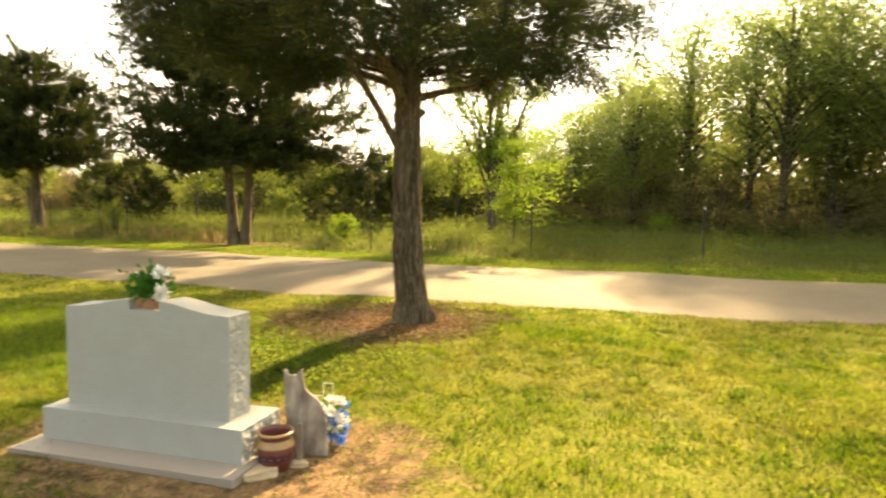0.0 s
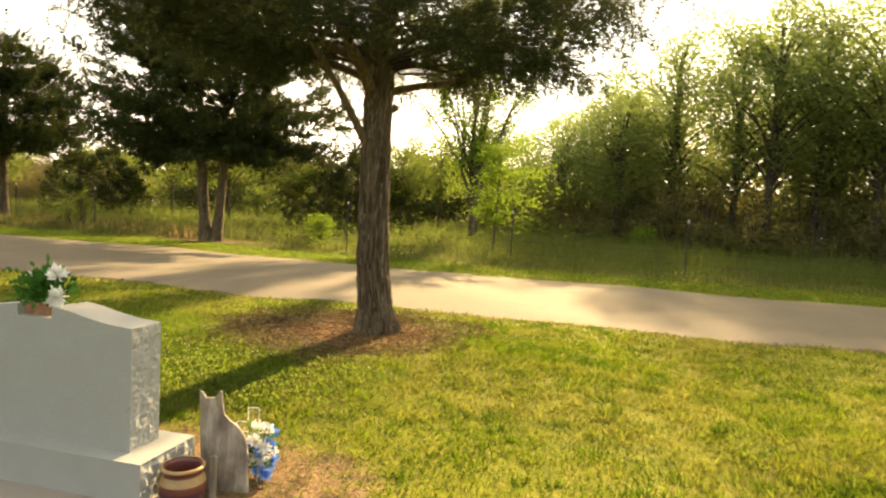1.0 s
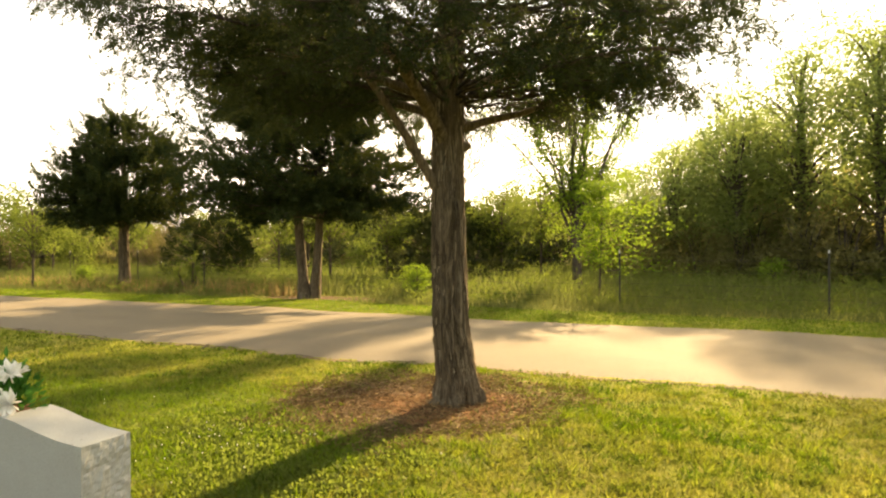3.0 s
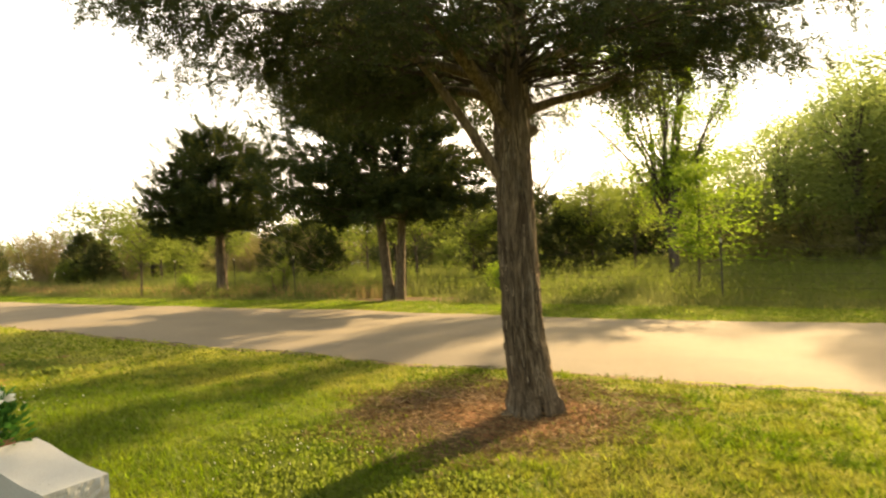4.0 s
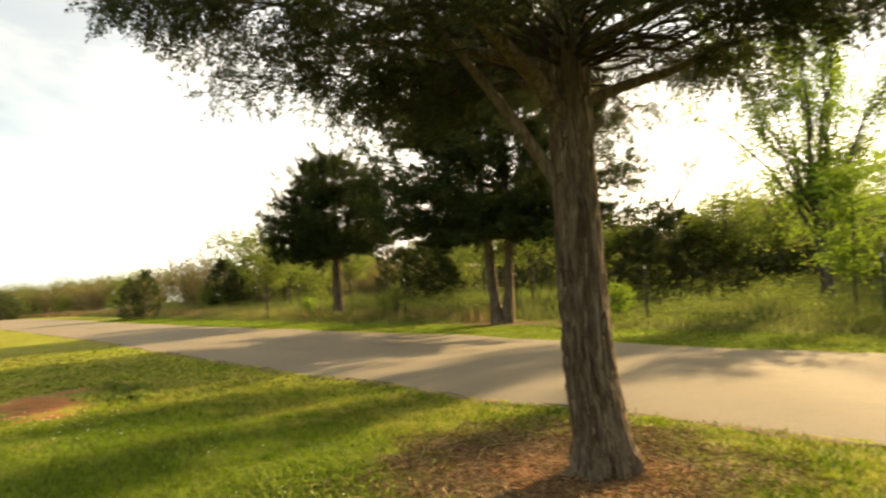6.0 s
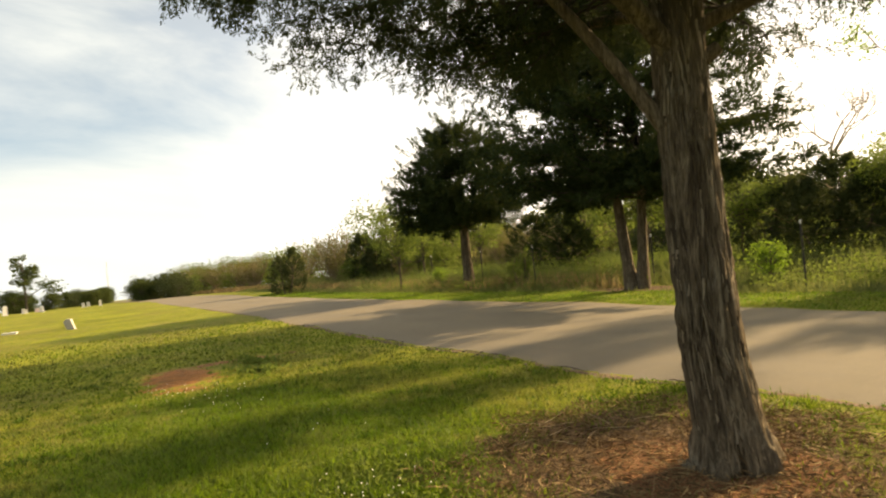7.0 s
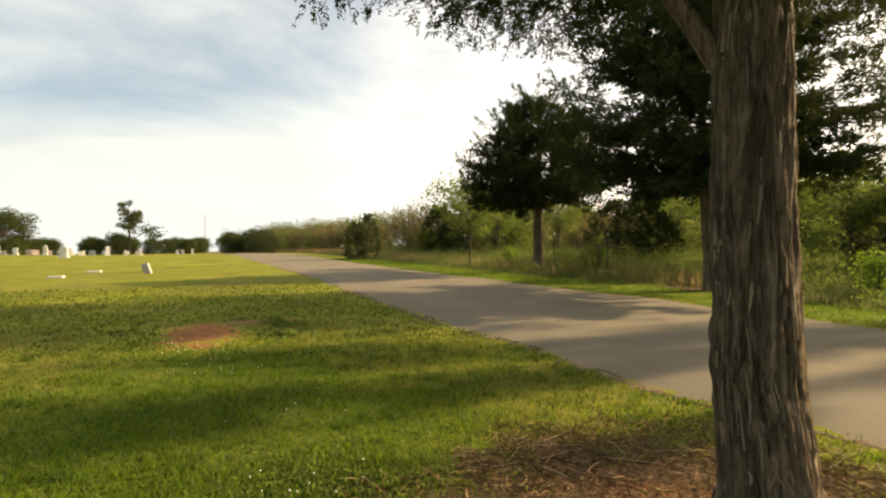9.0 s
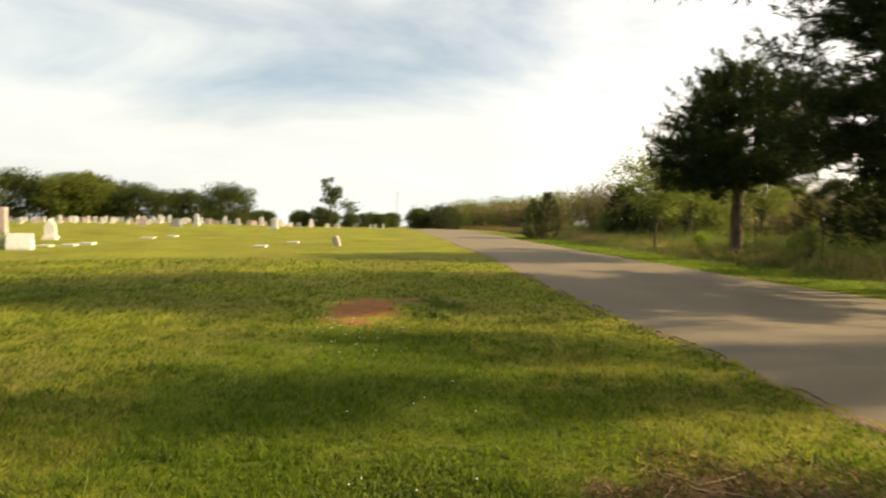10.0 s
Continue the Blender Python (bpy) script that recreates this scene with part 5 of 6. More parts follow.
def glazed_pot():
    thing = root("flower_pot", -0.915, 3.45, "empty glazed maroon pot with painted ochre bands", "pot", size=1.0)
    def glaze(name, c):
        k = Mat(name, 0.35, 0.5)
        k.colour(k.mix(k.ramp(k.noise(40, 4), (0.35, 0.0), (0.7, 0.5)), c, tuple(v * 0.6 for v in c)))
        return k.m
    thing.matrix_world = thing.matrix_world @ Matrix.Diagonal((1.0, 1.0, 0.9, 1.0))
    red, ochre, dark = glaze("maroon_glaze", (0.125, 0.034, 0.026)), glaze("ochre_glaze", (0.32, 0.20, 0.085)), glaze("plum_glaze", (0.055, 0.018, 0.04))
    part("body", mesh_of("body", *lathe([(0.0, 0.01), (0.062, 0.0), (0.07, 0.012), (0.092, 0.06), (0.104, 0.11), (0.105, 0.15), (0.095, 0.19), (0.084, 0.21), (0.084, 0.225), (0.098, 0.238), (0.099, 0.25), (0.088, 0.252), (0.078, 0.235), (0.086, 0.16), (0.07, 0.04), (0.0, 0.03)]), red, True), red, thing)
    part("upper_band", mesh_of("upper_band", *lathe([(0.1045, 0.168), (0.1005, 0.18), (0.0975, 0.19), (0.088, 0.208)]), ochre, True), ochre, thing, "ochre painted band")
    part("rim_band", mesh_of("rim_band", *lathe([(0.1, 0.240), (0.1015, 0.2515), (0.088, 0.2545)]), ochre, True), ochre, thing, "ochre painted rim")
    part("pattern_band", mesh_of("pattern_band", *lathe([(0.101, 0.09), (0.1065, 0.112), (0.1075, 0.13)]), dark, True), dark, thing, "plum band with painted dots")
    for i in range(16):
        a = i / 16 * 2 * math.pi
        o = part("dot", mesh_of("dot", *lathe([(0.0, 0.0025), (0.004, 0.002), (0.006, 0.0)], 8), ochre, True), ochre, thing)
        o.matrix_local = pose(0.1045 * math.cos(a), 0.1045 * math.sin(a), 0.11, 0, 80, math.degrees(a))


glazed_pot()


def cat_figure():
    """A flat weathered cut-out of a seated animal's outline, one plain mesh."""
    out = [(-0.098, 0.0), (-0.104, 0.12), (-0.112, 0.22), (-0.116, 0.32), (-0.118, 0.42), (-0.121, 0.515), (-0.112, 0.512), (-0.092, 0.482), (-0.05, 0.486), (-0.026, 0.522), (-0.019, 0.518), (-0.012, 0.45), (-0.004, 0.405), (0.02, 0.378),
           (0.058, 0.352), (0.088, 0.312), (0.106, 0.262), (0.114, 0.20), (0.114, 0.10), (0.12, 0.0)]
    bm = bmesh.new()
    f = bm.faces.new([bm.verts.new((x, 0, z)) for x, z in out])
    g = bmesh.ops.extrude_face_region(bm, geom=[f])
    for v in g["geom"]:
        if isinstance(v, bmesh.types.BMVert):
            v.co.y += 0.022
    bmesh.ops.recalc_face_normals(bm, faces=bm.faces)
    bmesh.ops.bevel(bm, geom=[e for e in bm.edges if abs(e.verts[0].co.y - e.verts[1].co.y) < 1e-4], offset=0.004, segments=2, affect="EDGES")
    k = Mat("weathered_figure", 0.75)
    grain = k.noise(13, 5, 0.6, (1, 1, 0.3))
    k.colour(k.ramp(grain, (0.33, (0.10, 0.08, 0.07)), (0.5, (0.24, 0.205, 0.175)), (0.66, (0.43, 0.385, 0.325)))).bump(grain, 0.5, 0.01)
    me = bpy.data.meshes.new("cat_figure")
    bm.to_mesh(me)
    bm.free()
    me.materials.append(k.m)
    ob = new("cat_figure", me)
    ob.matrix_world = pose(-0.795, 3.665, float(land(-0.8, 3.66)) - 0.01, 0, 0, -6) @ Matrix.Diagonal((1.1, 1.0, 1.0, 1.0))
    tagged(ob, "flat grey weathered cut-out figure of a seated cat", "figure")


cat_figure()


def clear_cross():
    thing = root("clear_cross", -0.685, 3.80, "clear acrylic cross standing beside the silk flowers", "cross", turn=-6)
    k = Mat("clear_acrylic", 0.03, 0.5)
    k.b.inputs["Transmission Weight"].default_value = 1.0
    k.b.inputs["IOR"].default_value = 1.45
    k.colour((0.95, 0.97, 0.96))
    edge = Mat("acrylic_edge", 0.3).colour((0.55, 0.57, 0.52)).m
    w, arm, z0, z1, top = 0.029, 0.09, 0.275, 0.325, 0.405
    ring = [(-w, 0), (-w, z0), (-arm, z0), (-arm, z1), (-w, z1), (-w, top), (w, top), (w, z1), (arm, z1), (arm, z0), (w, z0), (w, 0)]
    bm = bmesh.new()
    f = bm.faces.new([bm.verts.new((x, -0.003, z)) for x, z in ring])
    g = bmesh.ops.extrude_face_region(bm, geom=[f])
    for v in g["geom"]:
        if isinstance(v, bmesh.types.BMVert):
            v.co.y = 0.003
    bmesh.ops.recalc_face_normals(bm, faces=bm.faces)
    part("panel", bm, k.m, thing, "clear panel").visible_shadow = False
    for (xa, za), (xb, zb) in zip(ring, ring[1:]):
        part("edge_strip", mesh_of("edge_strip", *tube([(xa, 0, za), ((xa + xb) / 2, 0, (za + zb) / 2), (xb, 0, zb)], [0.0027] * 3, 6), edge, True), edge, thing, "pale bright edge")


clear_cross()


def stake():
    thing = root("wooden_stake", -0.80, 3.53, "short weathered grey wooden stake in front of the cat figure", "stake", turn=8)
    k = Mat("stake_wood", 0.85, 0.15)
    g = k.noise(40, 5, 0.6, (1, 1, 0.12))
    k.colour(k.ramp(g, (0.35, (0.12, 0.10, 0.08)), (0.65, (0.30, 0.26, 0.21)))).bump(g, 0.4, 0.004)
    part("shaft", slab(0.032, 0.018, -0.05, 0.24, (0.0, 0.008, 0.0), None, 0.001, 3, 4, 6), k.m, thing)


stake()


def bouquet():
    thing = root("silk_bouquet", -0.68, 3.85, "blue and white silk flower bouquet standing in the soil", "flowers")
    rng = np.random.default_rng(8)
    part("stem", mesh_of("stem", *gather([tube(bend((0, 0, -0.03), (0.01, 0, 0.12), (rng.uniform(-0.05, 0.07), rng.uniform(-0.05, 0.05), 0.28)), np.full(8, 0.004), 5) for _ in range(7)]), M_STEMLEAF, True), M_STEMLEAF, thing)
    n = 130
    q = rng.normal(size=(n, 3)) * (0.045, 0.045, 0.05) + (-0.01, 0, 0.16)
    V, F = leaves(rng, q, rng.normal(size=(n, 3)) + (0, 0, 0.4), 0.06 * rng.uniform(0.6, 1.3, n), 0.025)
    tagged(part("leaf_mass", mesh_of("leaf_mass", V, F, M_STEMLEAF), M_STEMLEAF, thing), kind="stuff")
    for i in range(26):
        c = np.array([np.clip(rng.normal(), -1.4, 1.4) * 0.042 + 0.02, rng.normal() * 0.045, rng.uniform(0.03, 0.27)])
        m = M_PETAL_B if (i % 2 and c[2] < 0.25) else M_PETAL_W
        V, F = flower_heads(rng, c[None], (c - np.array([0, 0, 0.12]) + np.array([0.03, -0.05, 0.02]))[None], 9, 0.05)
        part("bloom", mesh_of("bloom", V, F, m), m, thing, "white silk bloom" if m is M_PETAL_W else "blue silk bloom")


bouquet()


def loose_stone(x, y, w, d, h, turn, m, label):
    bm = bmesh.new()
    bmesh.ops.create_icosphere(bm, subdivisions=3, radius=1)
    for v in bm.verts:
        c = v.co.copy()
        k = 1 + 0.28 * noise.noise(c * 1.6 + Vector((x, y, 0)))
        v.co = Vector((max(-0.75, min(0.75, c.x)) * w * 0.66 * k, max(-0.75, min(0.75, c.y)) * d * 0.66 * k, max(-0.5, min(0.6, c.z)) * h * k))
    me = bpy.data.meshes.new("stone")
    bm.to_mesh(me)
    bm.free()
    me.materials.append(m)
    ob = new("stone", me)
    ob.matrix_world = pose(x, y, float(land(x, y)) + h * 0.25, 0, 0, turn)
    tagged(ob, label, "stone")


M_SAND = granite_mat("sandstone", (0.34, 0.25, 0.15), (0.52, 0.42, 0.28))
loose_stone(-1.0, 3.345, 0.21, 0.15, 0.05, 40, M_SAND, "flat tan stone lying by the plinth")
loose_stone(-0.80, 3.50, 0.10, 0.07, 0.03, 10, M_SAND, "small tan stone by the pot")


# ---- other graves ----
ROWS_OF = "distant upright headstones"


def gravestone(x, y, w, h, d, m, top, seed, label, turn=0.0):
    t = root("headstone", x, y, label, "headstone", ROWS_OF, turn)
    part("base", slab(w * 1.25, d * 1.9, -0.05, 0.16, nx=2, nz=2, rough=0.01, seed=seed), m, t)
    part("die", slab(w, d, 0.16, 0.16 + h, top, None, 0.012, seed, 6, 3), m, t)
    return t


kinds = [gravestone(-52.5, 14.6, 0.5, 0.6, 0.2, M_WHITESTONE, (0, 0.08, 0.11, 0.08, 0), 1, "pale upright headstone in the lawn", 62),
         gravestone(-58.5, 7.4, 0.75, 0.5, 0.2, M_GRANITE, (0, 0.03, 0.05, 0.03, 0), 2, "wide grey granite headstone in the lawn", 70),
         gravestone(-62.9, 4.8, 0.7, 0.5, 0.22, M_PINKSTONE, (0, 0.04, 0.06, 0.04, 0), 3, "rose granite headstone in the lawn", 75),
         gravestone(-60.6, 9.2, 0.42, 0.75, 0.24, M_WHITESTONE, (0, 0.14, 0.2, 0.14, 0), 4, "tall pale pointed headstone in the lawn", 68)]
rng = np.random.default_rng(12)
for i in range(84):
    if i < 72:
        az, dist = 78.5 + 21 * (i + 0.5) / 72 + rng.normal() * 0.12, (70, 80, 90)[i % 3] + rng.uniform(-3, 3)
    else:
        az, dist = (rng.uniform(69.3, 72.0) if i % 2 else rng.uniform(73.5, 78.5)), rng.uniform(68, 84)
    gx, gy = 0.4 - dist * math.sin(radians(az)), 5.4 + dist * math.cos(radians(az))
    if gy > near_edge(gx) - 3:
        continue
    c = copy_thing(kinds[rng.choice([0, 0, 0, 1, 3, 0, 2, 3])], pose(gx, gy, float(land(gx, gy)), 0, rng.normal() * 2, 70 + rng.normal() * 9) @ Matrix.Scale(rng.uniform(0.5, 0.85), 4))

for x, y, w in [(-25.3, 9.3, 0.6), (-28.3, 11.2, 0.62), (-28.5, 3.1, 0.7), (-27.3, 2.6, 0.65), (-33.9, 5.3, 0.75), (-36.0, 6.4, 0.75), (-26.7, 1.9, 0.6)]:
    t = root("flat_marker", x, y, "low pale flat grave marker in the grass", "grave marker", "flat grave markers", 65)
    part("slab", slab(w * 0.8, 0.36, -0.05, 0.07, nx=6, nz=2, rough=0.01, seed=int(x * -7)), M_WHITESTONE, t)


def slant(x, y, w, h, turn, m, label):
    """A slanted marker: a wedge whose face leans back."""
    t = root("slant_marker", x, y, label, "grave marker", "", turn)
    bm = bmesh.new()
    prof = [(-0.2, -0.05), (0.2, -0.05), (0.2, h * 0.2), (0.06, h), (-0.06, h * 0.96), (-0.2, h * 0.15)]
    a = [bm.verts.new((-w / 2, p, z)) for p, z in prof]
    b = [bm.verts.new((w / 2, p, z)) for p, z in prof]
    bm.faces.new(a[::-1])
    bm.faces.new(b)
    for i in range(len(prof)):
        j = (i + 1) % len(prof)
        bm.faces.new([a[i], a[j], b[j], b[i]])
    bmesh.ops.bevel(bm, geom=list(bm.edges), offset=0.012, segments=2, affect="EDGES")
    part("block", bm, m, t)


leaner = root("leaning_marker", -25.6, 12.5, "small leaning pale grave marker in the lawn", "grave marker", "", 35)
leaner.matrix_world = leaner.matrix_world @ pose(0, 0, 0, 6, -17, 0)
part("slab", slab(0.30, 0.11, -0.08, 0.38, (0, 0.03, 0.045, 0.03, 0), None, 0.008, 7, 8, 6), M_CONCRETE, leaner)
slant(-24.9, 1.4, 0.75, 0.55, 80, M_WHITESTONE, "pale slant-faced grave marker among flowers")
tall = gravestone(-27.4, 0.25, 0.75, 1.25, 0.26, M_PINKSTONE, (0, 0.02, 0.03, 0.02, 0), 9, "tall rose granite headstone with flowers at its foot", 80)
gravestone(-33.0, 1.3, 0.44, 0.48, 0.26, M_WHITESTONE, (0, 0.12, 0.3, 0.12, 0), 10, "pale stepped headstone with pointed crest", 80)


def grave_flowers(x, y, mats, seed, h):
    thing = root("grave_flowers", x, y, "faded silk flowers at the foot of a headstone", "flowers")
    r = np.random.default_rng(seed)
    q = r.normal(size=(160, 3)) * (0.16, 0.16, h * 0.4) + (0, 0, h * 0.5)
    q[:, 2] = np.maximum(q[:, 2], 0.0)
    part("leaf_mass", mesh_of("leaf_mass", *leaves(r, q, r.normal(size=(160, 3)), 0.12, 0.05), M_STEMLEAF), M_STEMLEAF, thing)
    for m in mats:
        c = r.normal(size=(9, 3)) * (0.17, 0.17, h * 0.3) + (0, 0, h * 0.6)
        part("bloom", mesh_of("bloom", *flower_heads(r, c, c - np.array([0, 0, 0.1]), 7, 0.08), m), m, thing)


M_PETAL_Y = leaf_mat("faded_petal", (0.45, 0.35, 0.18), (0.55, 0.45, 0.25), (0.65, 0.55, 0.35), (0.5, 0.4, 0.2), 0.3)
grave_flowers(-25.6, 0.6, [M_PETAL_Y, M_PETAL_W], 3, 0.5)
grave_flowers(-26.2, 0.0, [M_PETAL_Y], 4, 0.7)
grave_flowers(-25.2, 0.9, [M_PETAL_Y, M_PETAL_W], 6, 0.45)


# ---- grass, tall grass, litter ----
def scatter(rng, n, r0, r1):
    """Places on the lawn, thick near the strip that runs from the grave to the lane and thinner away from it."""
    u = rng.uniform(0, 1, n)
    r = r0 * (r1 / r0) ** rng.uniform(0, 1, n)
    a = rng.uniform(0, 2 * np.pi, n)
    return 0.1 + 0.5 * u + r * np.cos(a), 5.2 * u + r * np.sin(a), r


def lawn():
    r = np.random.default_rng(17)
    x, y, d = scatter(r, 820000, 2.0, 20.0)
    keep = (y < near_edge(x) + 0.03 + 0.09 * np.sin(x * 2.9 + np.sin(x * 7.1)) * r.uniform(0, 1.5, len(x))) & (y > -r.uniform(0.5, 6.0, len(x))) & (x < 11)
    keep &= ~((y < 2) & (x > -0.3) & (x < 1.0))
    for spot, least in ((MULCH, 0.35), (GRAVE, 0.35), (CLAY, 0.75), (CLAY_B, 0.7)):
        keep &= inside(spot, x, y) > r.uniform(least, 1.2, len(x))
    keep &= inside((STONE_X, STONE_Y, 0.80, 0.36, STONE_TURN), x, y) > 1.0
    x, y, d = x[keep][:360000], y[keep][:360000], d[keep][:360000]
    clump = np.sin(x * 5.1 + 2 * np.sin(y * 3.3)) * np.sin(y * 6.3 + 2 * np.sin(x * 2.7))
    h = (0.036 + 0.014 * clump) * r.uniform(0.6, 1.4, len(x)) * (1 + 0.03 * d)
    P = np.stack([x, y, land(x, y) - 0.004], 1)
    V, F = blades(r, P, h, 0.0042 + 0.0016 * d, 0.75)
    tagged(new("lawn_grass", mesh_of("lawn_grass", V, F, M_LAWN)), "short mown yellow-green lawn grass", "grass", kind="stuff")
    n = 85000
    x, y = r.uniform(-9.0, 1.2, n), r.uniform(3.6, 10.6, n)
    keep = (y < near_edge(x) - 0.03) & (inside(LUSH_SHADE, x, y - 0.8, 1.1) < r.uniform(0.45, 1.3, n))
    for spot in (MULCH, GRAVE, CLAY, CLAY_B):
        keep &= inside(spot, x, y) > r.uniform(0.6, 1.2, n)
    x, y = x[keep], y[keep]
    clump = 0.5 + 0.5 * np.sin(x * 4.3 + 2 * np.sin(y * 3.9)) * np.sin(y * 5.2 + 2 * np.sin(x * 3.1))
    P = np.stack([x, y, land(x, y) - 0.004], 1)
    V, F = blades(r, P, (0.025 + 0.05 * clump) * r.uniform(0.6, 1.3, len(x)), r.uniform(0.006, 0.013, len(x)), 0.7)
    tagged(new("lawn_grass", mesh_of("lawn_grass", V, F, M_TUFT)), "thicker greener lawn grass beside the lane", "grass", kind="stuff")
    # taller tufts and broad-leaved plants in the lawn
    n = 8000
    cx, cy, d = scatter(r, n, 2.2, 14.0)
    ok = (cy < near_edge(cx) - 0.05) & (cy > -r.uniform(0.5, 6.0, n)) & (cx < 9)
    for spot in (MULCH, GRAVE, CLAY):
        ok &= inside(spot, cx, cy) > 0.95
    cx, cy = cx[ok], cy[ok]
    k = np.repeat(np.arange(len(cx)), 26)
    s = r.uniform(0.03, 0.10, len(cx))[k]
    x, y = cx[k] + r.normal(size=len(k)) * s, cy[k] + r.normal(size=len(k)) * s
    P = np.stack([x, y, land(x, y) - 0.004], 1)
    V, F = blades(r, P, r.uniform(0.03, 0.095, len(k)), r.uniform(0.006, 0.016, len(k)), 0.8)
    tagged(new("lawn_tufts", mesh_of("lawn_tufts", V, F, M_TUFT)), "tufts of longer greener grass and clover in the lawn", "grass", kind="stuff")
    # the mown verge across the lane
    n = 110000
    x = r.uniform(-34, 12, n)
    y = far_edge(x) + r.uniform(-0.05, 2.3, n)
    ok = inside(DRY_RING, x, y) > r.uniform(0.6, 1.1, n)
    x, y = x[ok], y[ok]
    P = np.stack([x, y, land(x, y) - 0.004], 1)
    V, F = blades(r, P, r.uniform(0.02, 0.065, len(x)), 0.017, 0.8)
    tagged(new("verge_grass", mesh_of("verge_grass", V, F, M_VERGE)), "bright mown grass verge along the lane", "grass", kind="stuff")


def field():
    r = np.random.default_rng(19)
    n = 95000
    x = r.uniform(-48, 16, n)
    v = r.uniform(0, 1, n) ** 1.7
    y = far_edge(x) + 2.25 + r.normal(size=n) * 0.15 + v * 24
    ok = inside(DRY_RING, x, y) > r.uniform(0.7, 1.15, n)
    x, y, v = x[ok], y[ok], v[ok]
    n = len(x)
    tuft = 0.5 + 0.5 * np.sin(x * 1.3 + np.sin(y)) * np.sin(y * 1.1 + np.sin(x * 0.7))
    P = np.stack([x, y, land(x, y) - 0.01], 1)
    V, F = blades(r, P, (0.34 + 0.5 * tuft) * r.uniform(0.5, 1.25, n) * np.clip(0.3 + v * 6, 0.3, 1), 0.02 + 0.04 * v, 0.35)
    tagged(new("tall_grass", mesh_of("tall_grass", V, F, M_TALL)), "unmown tall green and straw grass", "grass", kind="stuff")
    n = 20000
    x = r.uniform(-90, -7, n)
    y = far_edge(x) + 2.9 + np.abs(r.normal(size=n)) * 2.6
    P = np.stack([x, y, land(x, y) - 0.01], 1)
    V, F = blades(r, P, r.uniform(0.2, 0.55, n), 0.04, 0.3)
    tagged(new("straw_grass", mesh_of("straw_grass", V, F, M_STRAW)), "dry straw-coloured tall grass along the fence", "grass", kind="stuff")
    # leafy weeds in it
    n = 820
    cx = r.uniform(-24, 14, n)
    cy = far_edge(cx) + 2.9 + r.uniform(0, 1, n) ** 1.4 * 18
    ok = inside(DRY_RING, cx, cy, 1.35) > 1
    cx, cy = cx[ok], cy[ok]
    n = len(cx)
    k = np.repeat(np.arange(n), 64)
    s = (r.uniform(0.3, 0.62, n) * np.clip(0.45 + 0.2 * (cy - far_edge(cx) - 2.9), 0.45, 1.0))[k]
    q = r.normal(size=(len(k), 3)) * np.stack([s * 1.3, s * 1.3, s * 0.5], 1)
    P = np.stack([cx[k] + q[:, 0], cy[k] + q[:, 1], land(cx[k], cy[k]) + np.abs(q[:, 2]) + s * 0.5], 1)
    V, F = leaves(r, P, r.normal(size=P.shape) + (0, 0, 0.5), 0.085 * r.uniform(0.6, 1.3, len(P)), 0.036)
    tagged(new("field_weeds", mesh_of("field_weeds", V, F, M_GREEN)), "leafy green weeds among tall grass", "weeds", kind="stuff")


